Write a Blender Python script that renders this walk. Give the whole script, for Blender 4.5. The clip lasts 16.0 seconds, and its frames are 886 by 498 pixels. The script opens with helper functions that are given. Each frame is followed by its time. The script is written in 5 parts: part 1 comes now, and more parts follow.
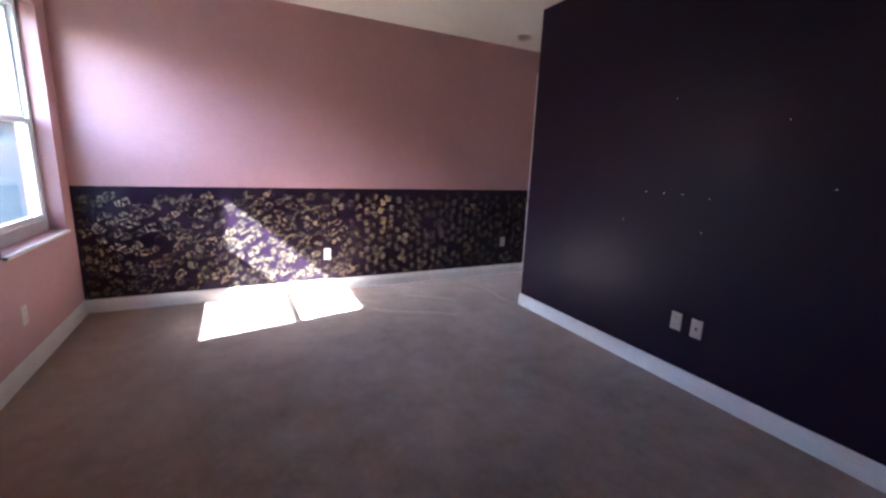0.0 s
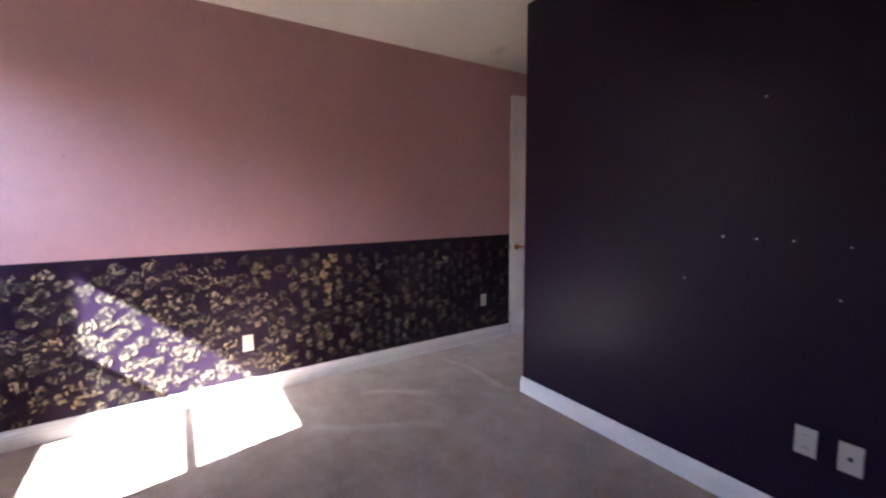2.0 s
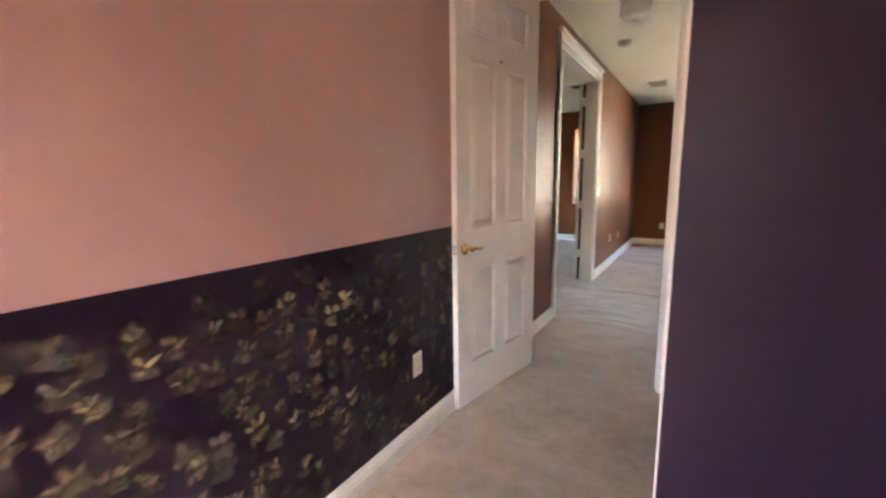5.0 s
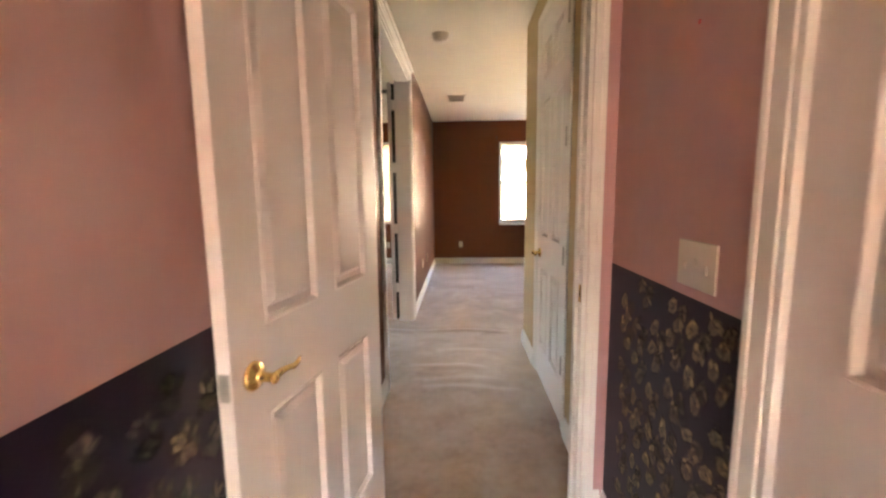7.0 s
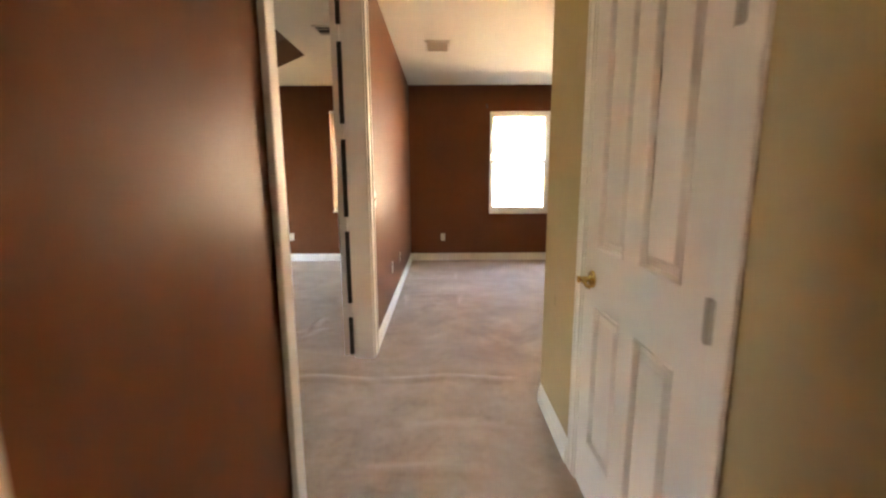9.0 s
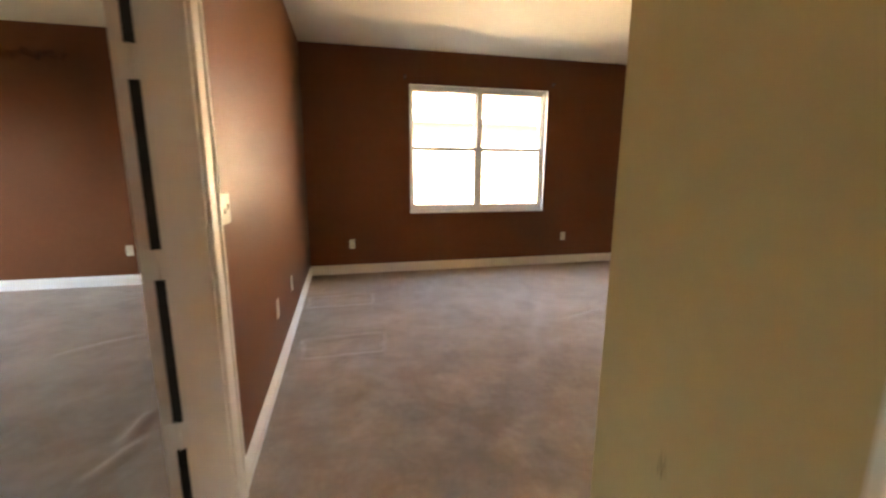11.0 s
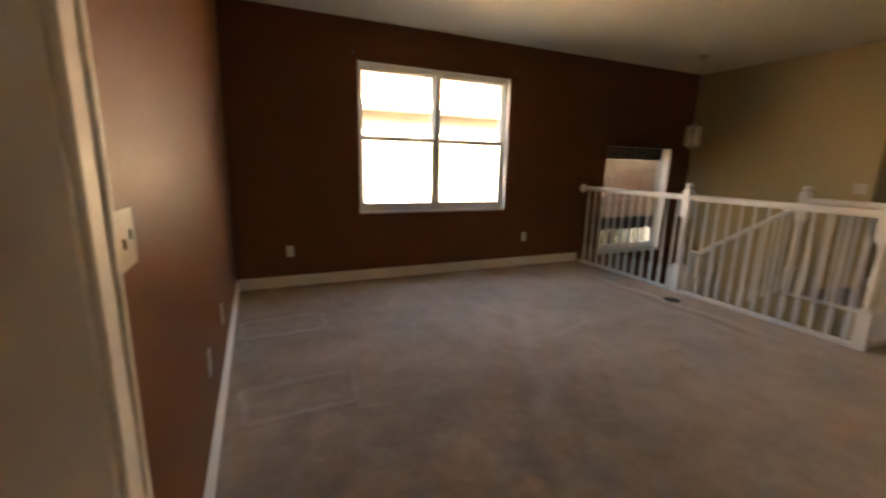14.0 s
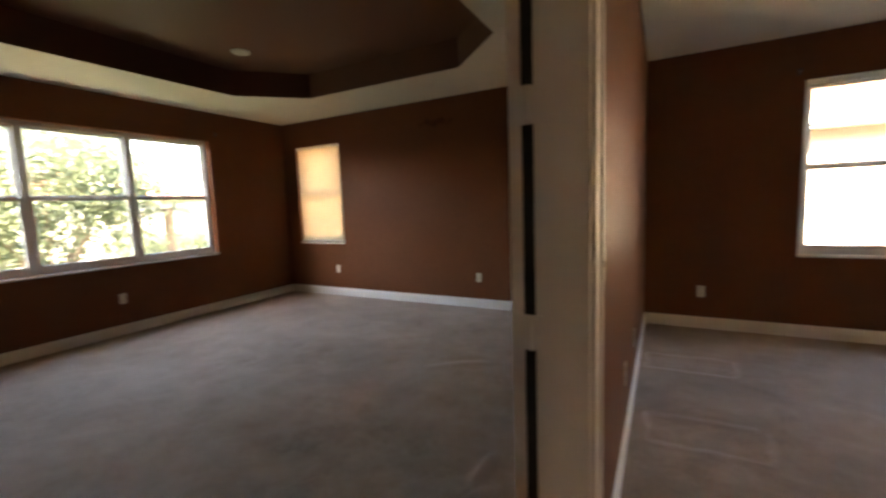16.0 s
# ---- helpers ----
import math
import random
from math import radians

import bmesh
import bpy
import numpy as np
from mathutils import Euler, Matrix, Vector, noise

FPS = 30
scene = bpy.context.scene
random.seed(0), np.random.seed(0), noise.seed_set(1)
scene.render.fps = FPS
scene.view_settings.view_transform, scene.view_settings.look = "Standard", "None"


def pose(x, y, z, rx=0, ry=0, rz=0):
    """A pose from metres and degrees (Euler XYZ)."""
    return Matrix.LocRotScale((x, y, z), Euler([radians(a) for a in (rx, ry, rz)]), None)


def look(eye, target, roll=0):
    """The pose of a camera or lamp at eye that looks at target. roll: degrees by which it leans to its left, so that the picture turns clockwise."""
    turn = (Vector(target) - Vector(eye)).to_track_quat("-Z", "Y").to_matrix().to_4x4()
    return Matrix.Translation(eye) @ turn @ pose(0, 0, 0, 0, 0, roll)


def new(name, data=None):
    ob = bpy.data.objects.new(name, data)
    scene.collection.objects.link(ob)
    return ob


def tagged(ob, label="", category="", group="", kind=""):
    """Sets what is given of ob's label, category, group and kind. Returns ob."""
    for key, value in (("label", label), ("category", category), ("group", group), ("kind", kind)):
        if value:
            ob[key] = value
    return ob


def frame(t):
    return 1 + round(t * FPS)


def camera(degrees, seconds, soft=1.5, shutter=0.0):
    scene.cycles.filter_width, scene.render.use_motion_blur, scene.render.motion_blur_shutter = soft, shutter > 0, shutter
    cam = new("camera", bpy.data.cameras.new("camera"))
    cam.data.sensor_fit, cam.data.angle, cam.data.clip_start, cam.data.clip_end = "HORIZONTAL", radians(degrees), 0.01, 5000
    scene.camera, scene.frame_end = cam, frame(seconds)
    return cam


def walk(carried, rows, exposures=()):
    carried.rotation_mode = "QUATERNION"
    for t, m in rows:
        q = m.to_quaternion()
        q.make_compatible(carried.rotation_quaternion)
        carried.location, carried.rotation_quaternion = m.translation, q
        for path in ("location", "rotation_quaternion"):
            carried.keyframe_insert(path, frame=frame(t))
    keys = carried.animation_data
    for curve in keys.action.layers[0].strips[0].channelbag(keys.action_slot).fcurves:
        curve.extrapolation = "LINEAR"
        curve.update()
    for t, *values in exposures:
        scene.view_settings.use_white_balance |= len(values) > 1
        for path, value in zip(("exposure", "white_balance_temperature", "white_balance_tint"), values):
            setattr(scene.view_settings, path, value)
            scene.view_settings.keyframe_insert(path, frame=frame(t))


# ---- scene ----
cam = camera(94.1, 16.0, 2.4, 0.5)
PATH = [
    (0, (4.222, 0.695, 1.332), (2.476, 1.585, 0.931), 2.3),
    (0.5, (4.083, 0.811, 1.358), (2.317, 1.695, 1.04), 1.8),
    (1, (3.828, 0.873, 1.368), (2.068, 1.779, 1.085), 1.7),
    (1.5, (3.511, 0.957, 1.369), (1.846, 2.038, 1.12), -0.6),
    (2, (3.193, 1.125, 1.361), (1.525, 2.209, 1.149), -0.5),
    (2.5, (2.809, 1.25, 1.33), (1.178, 2.378, 1.07), -0.7),
    (3, (2.438, 1.403, 1.323), (0.914, 2.667, 1.043), -1.7),
    (3.5, (2.086, 1.596, 1.32), (0.591, 2.889, 1.014), -0.0),
    (4, (1.709, 1.708, 1.33), (0.385, 3.179, 1.039), -0.9),
    (4.5, (1.39, 1.918, 1.316), (0.207, 3.5, 1.0), -0.8),
    (5, (1.129, 2.129, 1.293), (0.083, 3.802, 0.97), -0.9),
    (5.2, (1.003, 2.222, 1.287), (0.085, 3.97, 0.97), -0.6),
    (7.4, (0.503, 3.438, 1.318), (0.449, 5.419, 1.048), -0.8),
    (7.5, (0.502, 3.489, 1.316), (0.438, 5.465, 1.015), -0.6),
    (8, (0.486, 3.865, 1.288), (0.45, 5.838, 0.967), -0.5),
    (10.3, (0.533, 5.50, 1.278), (0.686, 7.46, 0.914), 0.9),
    (10.5, (0.503, 5.637, 1.271), (0.730, 7.588, 0.902), 0.8),
    (11, (0.442, 5.983, 1.289), (0.896, 7.894, 0.911), 0.3),
    (11.5, (0.457, 6.263, 1.309), (1.016, 8.147, 0.939), 1.1),
    (12, (0.435, 6.453, 1.297), (1.162, 8.263, 0.855), 1.6),
    (12.5, (0.364, 6.596, 1.303), (1.395, 8.254, 0.868), 0.3),
    (13, (0.294, 6.658, 1.299), (1.385, 8.28, 0.88), 0.7),
    (13.5, (0.26, 6.695, 1.298), (1.34, 8.323, 0.869), 1.8),
    (14, (0.242, 6.719, 1.297), (1.046, 8.505, 0.891), 1.4),
    (14.5, (0.284, 6.692, 1.323), (0.678, 8.62, 0.967), 1.2),
    (15, (0.299, 6.608, 1.339), (0.203, 8.584, 1.051), 0.4),
    (15.2, (0.283, 6.593, 1.34), (-0.012, 8.553, 1.075), -0.5),
    (15.5, (0.243, 6.486, 1.358), (-0.325, 8.389, 1.122), -1.4),
    (16, (0.166, 6.363, 1.35), (-0.775, 8.114, 1.13), -2.2),
]
walk(cam, [(t, look(eye, target, roll)) for t, eye, target, roll in PATH],
     ((0.0, 5.8, 5000, 15), (2.0, 5.68, 5200, 15), (3.0, 5.45, 5550, 14), (3.5, 5.8, 5400, 13), (4.5, 6.72, 6050, 11), (5.2, 7.0, 6350, 11), (7.5, 7.2, 7700, 19),
      (10.5, 6.82, 8600, 17), (12.0, 6.05, 9200, 17), (13.0, 5.7, 9300, 18), (14.0, 5.42, 9300, 18), (16.0, 5.42, 8350, 18)))

# ---- light ----
world = bpy.data.worlds.new("world")
scene.world = world
world.use_nodes = True
_wn = world.node_tree
_sky = _wn.nodes.new("ShaderNodeTexSky")
_sky.sky_type = 'NISHITA'
_sky.sun_disc = False
SUN_EL, SUN_DIR = 41.1, (-0.203, 1.0)          # elevation; horizontal travel of the rays
_sky.sun_elevation = radians(SUN_EL)
_sky.sun_rotation = math.atan2(-SUN_DIR[0], -SUN_DIR[1])
_wn.links.new(_sky.outputs[0], _wn.nodes["Background"].inputs[0])
_wn.nodes["Background"].inputs[1].default_value = 0.115
sun = new("sun", bpy.data.lights.new("sun", 'SUN'))
sun.data.energy, sun.data.angle, sun.data.color = 4.7, radians(0.53), (1.0, 0.95, 0.88)
_l = math.hypot(*SUN_DIR)
_d = Vector((SUN_DIR[0] / _l, SUN_DIR[1] / _l, -math.tan(radians(SUN_EL))))
sun.matrix_world = look((0, 0, 30), Vector((0, 0, 30)) + _d)


# ---- plan ----
H = 2.68              # ceiling
DOOR_H = 2.45
DADO = 1.055
T = 0.12              # partition thickness
BW_Y = -0.46         # bedroom window wall, inner face
PUR_Y = 3.18         # purple wall, face to the bedroom
PUR_X = 1.085         # its end, and the alcove wall's face
DW_Y = 4.80           # wall of the bedroom door, bedroom face
BED_X1 = 5.6          # bedroom's far side
BD_X0, BD_X1 = 0.13, 0.993   # bedroom door opening
MO_Y0, MO_Y1 = 5.93, 7.47     # double door opening to the main bedroom
BACK_Y = 11.15        # rear wall of loft and main bedroom, inner face
COR_X = 1.07          # corridor's closet wall face
COR_END = 6.85        # where that wall ends
CL_Y0, CL_Y1 = 5.435, 6.24     # corridor closet door opening
BC_Y0, BC_Y1 = 3.40, 3.99     # bedroom closet door opening
RAIL_X, RAIL_Y = 4.325, 8.08
WELL_X1 = 5.4
STEP_Y = 9.1          # top step
STAIR_X1 = 6.40
HALL_Y = 8.95
HALL_X1 = 7.2
FAR_X1 = 10.4
MAIN_X0 = -5.25
MAIN_Y0 = 5.6
GROUND = -3.1


# ---- materials ----
def mat_base(name):
    m = bpy.data.materials.new(name)
    m.use_nodes = True
    nt = m.node_tree
    return m, nt, nt.nodes["Principled BSDF"]


def ramp(nt, fac, stops):
    r = nt.nodes.new("ShaderNodeValToRGB")
    els = r.color_ramp.elements
    while len(els) < len(stops):
        els.new(0.5)
    for e, (p, c) in zip(els, stops):
        e.position, e.color = p, (*c, 1) if len(c) == 3 else c
    nt.links.new(fac, r.inputs[0])
    return r.outputs[0]


def noise_tex(nt, scale, detail=4, rough=0.55, stretch=None):
    co = nt.nodes.new("ShaderNodeTexCoord")
    n = nt.nodes.new("ShaderNodeTexNoise")
    n.inputs["Scale"].default_value, n.inputs["Detail"].default_value, n.inputs["Roughness"].default_value = scale, detail, rough
    if stretch:
        mp = nt.nodes.new("ShaderNodeMapping")
        mp.inputs["Scale"].default_value = stretch
        nt.links.new(co.outputs["Object"], mp.inputs[0])
        nt.links.new(mp.outputs[0], n.inputs["Vector"])
    else:
        nt.links.new(co.outputs["Object"], n.inputs["Vector"])
    return n.outputs["Fac"]


def bump(nt, b, height, strength, dist):
    bp = nt.nodes.new("ShaderNodeBump")
    bp.inputs["Strength"].default_value, bp.inputs["Distance"].default_value = strength, dist
    nt.links.new(height, bp.inputs["Height"])
    nt.links.new(bp.outputs[0], b.inputs["Normal"])


def mix_f(nt, a, b, fac):
    m = nt.nodes.new("ShaderNodeMix")
    m.inputs[0].default_value = fac
    nt.links.new(a, m.inputs[2])
    nt.links.new(b, m.inputs[3])
    return m.outputs[0]


def paint(name, rgb, rough=0.5, var=0.08, peel=0.25, spec=0.5):
    """Rolled wall paint: faint blotches, roller texture."""
    m, nt, b = mat_base(name)
    f = mix_f(nt, noise_tex(nt, 1.3, 3), noise_tex(nt, 14, 5), 0.35)
    lo, hi = [c * (1 - var) for c in rgb], [min(1, c * (1 + var)) for c in rgb]
    nt.links.new(ramp(nt, f, [(0.3, lo), (0.7, hi)]), b.inputs["Base Color"])
    rr = nt.nodes.new("ShaderNodeMapRange")
    rr.inputs[3].default_value, rr.inputs[4].default_value = rough - 0.06, rough + 0.08
    nt.links.new(f, rr.inputs[0])
    nt.links.new(rr.outputs[0], b.inputs["Roughness"])
    b.inputs["Specular IOR Level"].default_value = spec
    if peel:
        bump(nt, b, noise_tex(nt, 160, 2), peel, 0.002)
    return m


def plain(name, rgb, rough=0.5, metal=0.0):
    m, nt, b = mat_base(name)
    b.inputs["Base Color"].default_value = (*rgb, 1)
    b.inputs["Roughness"].default_value, b.inputs["Metallic"].default_value = rough, metal
    return m


M_PINK = paint("pink_paint", (0.50, 0.28, 0.265), 0.52)
M_PURPLE = paint("deep_purple_paint", (0.0180, 0.0086, 0.0205), 0.38, 0.08, 0.25, 0.17)
M_BROWN = paint("brown_paint", (0.158, 0.058, 0.0265), 0.39, 0.10, 0.25, 0.06)
M_CREAM = paint("cream_paint", (0.48, 0.36, 0.19), 0.6)
M_CEIL = paint("ceiling_paint", (0.74, 0.70, 0.60), 0.9, 0.04, 0.5, 0.2)
M_TRAY = paint("brown_tray_paint", (0.14, 0.054, 0.028), 0.55)
M_TRIM = paint("white_trim_paint", (0.76, 0.73, 0.68), 0.5, 0.03, 0.05, 0.3)
M_DOOR = paint("white_door_paint", (0.76, 0.71, 0.67), 0.33, 0.03, 0.08)
M_PLATE = plain("white_plastic", (0.60, 0.54, 0.44), 0.35)
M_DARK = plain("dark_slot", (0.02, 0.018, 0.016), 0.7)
M_BRASS = plain("polished_brass", (0.83, 0.58, 0.22), 0.18, 1.0)
M_STEEL = plain("dull_steel", (0.45, 0.42, 0.38), 0.4, 1.0)
M_VINYL = plain("white_vinyl", (0.72, 0.72, 0.70), 0.4)
# white vinyl greyed to paint in the far frame's backlit shade
M_VINYL_BACKLIT = plain("backlit_white_vinyl", (0.30, 0.30, 0.29), 0.45)
M_OPAL = plain("opal_glass", (0.62, 0.58, 0.52), 0.08)
M_STUCCO = paint("outer_stucco", (0.62, 0.56, 0.46), 0.9, 0.06, 0.6, 0.2)


def make_carpet():
    m, nt, b = mat_base("beige_carpet")
    f = mix_f(nt, noise_tex(nt, 0.9, 6, 0.65), noise_tex(nt, 5.0, 6, 0.7), 0.4)
    f = mix_f(nt, f, noise_tex(nt, 24, 5, 0.7), 0.16)
    fine = noise_tex(nt, 260, 3, 0.7)
    g = mix_f(nt, f, fine, 0.12)
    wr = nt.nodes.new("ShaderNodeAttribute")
    wr.attribute_name = "crest_pale"
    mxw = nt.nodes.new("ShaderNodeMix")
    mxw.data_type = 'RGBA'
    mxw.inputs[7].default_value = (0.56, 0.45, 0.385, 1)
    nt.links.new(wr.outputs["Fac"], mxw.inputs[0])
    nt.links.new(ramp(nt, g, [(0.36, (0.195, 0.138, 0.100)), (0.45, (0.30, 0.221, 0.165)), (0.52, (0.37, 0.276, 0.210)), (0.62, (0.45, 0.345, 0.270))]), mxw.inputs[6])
    # soil and painted-in loft shade darken the carpet colour
    so = nt.nodes.new("ShaderNodeAttribute")
    so.attribute_name = "soil_shade"
    edge = nt.nodes.new("ShaderNodeMath")
    edge.operation, edge.use_clamp = 'MULTIPLY', True
    nt.links.new(so.outputs["Fac"], edge.inputs[0])
    nt.links.new(ramp(nt, noise_tex(nt, 2.6, 6, 0.7), [(0.36, (0.1, 0.1, 0.1)), (0.62, (1.0, 1.0, 1.0))]), edge.inputs[1])
    mxs = nt.nodes.new("ShaderNodeMix")
    mxs.data_type = 'RGBA'
    mxs.inputs[7].default_value = (0.150, 0.110, 0.088, 1)
    nt.links.new(edge.outputs[0], mxs.inputs[0])
    nt.links.new(mxw.outputs[2], mxs.inputs[6])
    nt.links.new(mxs.outputs[2], b.inputs["Base Color"])
    b.inputs["Roughness"].default_value = 1.0
    b.inputs["Specular IOR Level"].default_value = 0.1
    b.inputs["Sheen Weight"].default_value = 0.5
    b.inputs["Sheen Roughness"].default_value = 0.4
    b.inputs["Sheen Tint"].default_value = (1.0, 0.9, 0.8, 1)
    bump(nt, b, mix_f(nt, fine, noise_tex(nt, 38, 5, 0.7), 0.6), 0.8, 0.007)
    return m


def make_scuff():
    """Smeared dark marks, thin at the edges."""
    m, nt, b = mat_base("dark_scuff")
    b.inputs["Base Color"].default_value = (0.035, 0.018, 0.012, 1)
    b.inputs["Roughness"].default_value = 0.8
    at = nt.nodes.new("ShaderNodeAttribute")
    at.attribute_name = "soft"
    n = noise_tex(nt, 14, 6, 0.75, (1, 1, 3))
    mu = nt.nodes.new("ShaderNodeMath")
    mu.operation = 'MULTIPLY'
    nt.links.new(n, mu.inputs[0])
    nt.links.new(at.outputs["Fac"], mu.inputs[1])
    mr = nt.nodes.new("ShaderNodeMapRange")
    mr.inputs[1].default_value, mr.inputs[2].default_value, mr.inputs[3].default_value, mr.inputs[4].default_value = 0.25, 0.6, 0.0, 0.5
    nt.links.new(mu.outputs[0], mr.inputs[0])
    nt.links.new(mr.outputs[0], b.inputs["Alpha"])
    return m


def make_glass():
    m, nt, b = mat_base("window_glass")
    nt.nodes.remove(b)
    tr, gl, mx, lw = (nt.nodes.new("ShaderNode" + n) for n in ("BsdfTransparent", "BsdfGlossy", "MixShader", "LayerWeight"))
    tr.inputs[0].default_value = (0.97, 0.98, 0.97, 1)
    gl.inputs["Roughness"].default_value = 0.0
    pw, sc = nt.nodes.new("ShaderNodeMath"), nt.nodes.new("ShaderNodeMath")
    pw.operation, sc.operation = 'POWER', 'MULTIPLY_ADD'
    pw.inputs[1].default_value = 5.0
    sc.inputs[1].default_value, sc.inputs[2].default_value = 0.7, 0.04
    nt.links.new(lw.outputs["Facing"], pw.inputs[0])
    nt.links.new(pw.outputs[0], sc.inputs[0])
    nt.links.new(sc.outputs[0], mx.inputs[0])
    nt.links.new(tr.outputs[0], mx.inputs[1])
    nt.links.new(gl.outputs[0], mx.inputs[2])
    nt.links.new(mx.outputs[0], nt.nodes["Material Output"].inputs[0])
    return m


def make_screen(name="insect_screen", k=0.5):
    """Insect screen and dimming sheet: each lets a share k of the light through."""
    m, nt, b = mat_base(name)
    nt.nodes.remove(b)
    tr = nt.nodes.new("ShaderNodeBsdfTransparent")
    tr.inputs[0].default_value = (k, k, k, 1)
    nt.links.new(tr.outputs[0], nt.nodes["Material Output"].inputs[0])
    return m


def make_shade():
    """Cream roller shade that daylight shines through."""
    m, nt, b = mat_base("cream_shade_fabric")
    nt.nodes.remove(b)
    df, tl, ad = (nt.nodes.new("ShaderNode" + n) for n in ("BsdfDiffuse", "BsdfTranslucent", "MixShader"))
    f = noise_tex(nt, 90, 3, 0.6, (1, 1, 12))
    c = ramp(nt, f, [(0.3, (0.52, 0.44, 0.33)), (0.7, (0.57, 0.49, 0.375))])
    nt.links.new(c, df.inputs[0])
    nt.links.new(c, tl.inputs[0])
    ad.inputs[0].default_value = 0.65
    nt.links.new(df.outputs[0], ad.inputs[1])
    nt.links.new(tl.outputs[0], ad.inputs[2])
    nt.links.new(ad.outputs[0], nt.nodes["Material Output"].inputs[0])
    return m


def make_gold():
    """Sponged gold prints: thin streaky paint that lets the ground show through."""
    m, nt, b = mat_base("gold_sponge_paint")
    n = noise_tex(nt, 190, 5, 0.8)
    at = nt.nodes.new("ShaderNodeAttribute")
    at.attribute_name = "tone"
    f = mix_f(nt, n, at.outputs["Fac"], 0.6)
    nt.links.new(ramp(nt, f, [(0.2, (0.068, 0.053, 0.046)), (0.42, (0.135, 0.104, 0.072)), (0.62, (0.25, 0.187, 0.107)), (0.85, (0.44, 0.305, 0.135))]), b.inputs["Base Color"])
    b.inputs["Roughness"].default_value = 0.5
    bump(nt, b, n, 0.5, 0.002)
    so = nt.nodes.new("ShaderNodeAttribute")
    so.attribute_name = "soft"
    ad = nt.nodes.new("ShaderNodeMath")
    ad.operation = 'MULTIPLY_ADD'
    nt.links.new(n, ad.inputs[0])
    ad.inputs[1].default_value = 3.0
    nt.links.new(so.outputs["Fac"], ad.inputs[2])
    mr = nt.nodes.new("ShaderNodeMapRange")
    mr.inputs[1].default_value, mr.inputs[2].default_value, mr.inputs[3].default_value, mr.inputs[4].default_value = 1.45, 2.5, 0.0, 0.95
    nt.links.new(ad.outputs[0], mr.inputs[0])
    op = nt.nodes.new("ShaderNodeMath")
    op.operation = 'MULTIPLY_ADD'
    nt.links.new(at.outputs["Fac"], op.inputs[0])
    op.inputs[1].default_value, op.inputs[2].default_value = 0.45, 0.68
    al = nt.nodes.new("ShaderNodeMath")
    al.operation, al.use_clamp = 'MULTIPLY', True
    nt.links.new(mr.outputs[0], al.inputs[0])
    nt.links.new(op.outputs[0], al.inputs[1])
    nt.links.new(al.outputs[0], b.inputs["Alpha"])
    return m


def make_leaf(name, a, c):
    """Leaves that light shines through a little."""
    m, nt, b = mat_base(name)
    ge = nt.nodes.new("ShaderNodeNewGeometry")
    col = ramp(nt, ge.outputs["Random Per Island"], [(0.0, a), (1.0, c)])
    nt.links.new(col, b.inputs["Base Color"])
    b.inputs["Roughness"].default_value = 0.55
    tl, mx = nt.nodes.new("ShaderNodeBsdfTranslucent"), nt.nodes.new("ShaderNodeMixShader")
    nt.links.new(col, tl.inputs[0])
    mx.inputs[0].default_value = 0.55
    nt.links.new(b.outputs[0], mx.inputs[1])
    nt.links.new(tl.outputs[0], mx.inputs[2])
    nt.links.new(mx.outputs[0], nt.nodes["Material Output"].inputs[0])
    return m


M_SCREEN = make_screen()
# added sheet over whole windows, only to darken an overbright view
M_DIM_SHEET = make_screen("dim_sheet", 0.5)
M_SCUFF = make_scuff()
M_SHADE = make_shade()
M_GOLD = make_gold()
M_LEAF = make_leaf("tree_leaf", (0.080, 0.105, 0.060), (0.120, 0.145, 0.085))
M_PALM = make_leaf("palm_leaf", (0.045, 0.065, 0.025), (0.10, 0.125, 0.05))
M_BARK = paint("bark", (0.16, 0.12, 0.09), 0.9, 0.3, 0.9, 0.1)
M_GRASS = paint("lawn_grass", (0.036, 0.042, 0.022), 0.95, 0.35, 0.8, 0.1)
M_ROOF = paint("clay_roof_tile", (0.42, 0.20, 0.12), 0.8, 0.2, 0.8, 0.2)
M_NEIGH = paint("neighbour_stucco", (0.46, 0.40, 0.32), 0.9, 0.05, 0.6, 0.2)
M_FASCIA = paint("tan_fascia", (0.46, 0.43, 0.39), 0.7, 0.05, 0.1, 0.3)
M_WOODDARK = paint("dark_wood", (0.06, 0.025, 0.022), 0.4, 0.3, 0.1)
M_SLAT = paint("blind_slat", (0.42, 0.25, 0.175), 0.5, 0.1, 0.05)
M_SPACKLE = plain("white_spackle", (0.7, 0.67, 0.65), 0.8)
M_CARPET = make_carpet()
M_GLASS = make_glass()


# ---- mesh helpers ----
def mesh_of(name, bm, mats, smooth=False):
    me = bpy.data.meshes.new(name)
    bm.to_mesh(me)
    bm.free()
    for m in mats if isinstance(mats, (list, tuple)) else [mats]:
        me.materials.append(m)
    if smooth:
        for p in me.polygons:
            p.use_smooth = True
    return me


def structure(name, bm, mats, label, category):
    return tagged(new(name, mesh_of(name, bm, mats)), label, category, kind="structure")


def part(name, bm, material, parent, label="", smooth=False):
    ob = new(name, mesh_of(name, bm, material, smooth))
    ob.parent = parent
    if label:
        ob["label"] = label
    return ob


def empty(name, m, label, category, group=""):
    ob = new(name)
    ob.empty_display_size = 0.1
    ob.matrix_world = m
    return tagged(ob, label, category, group)


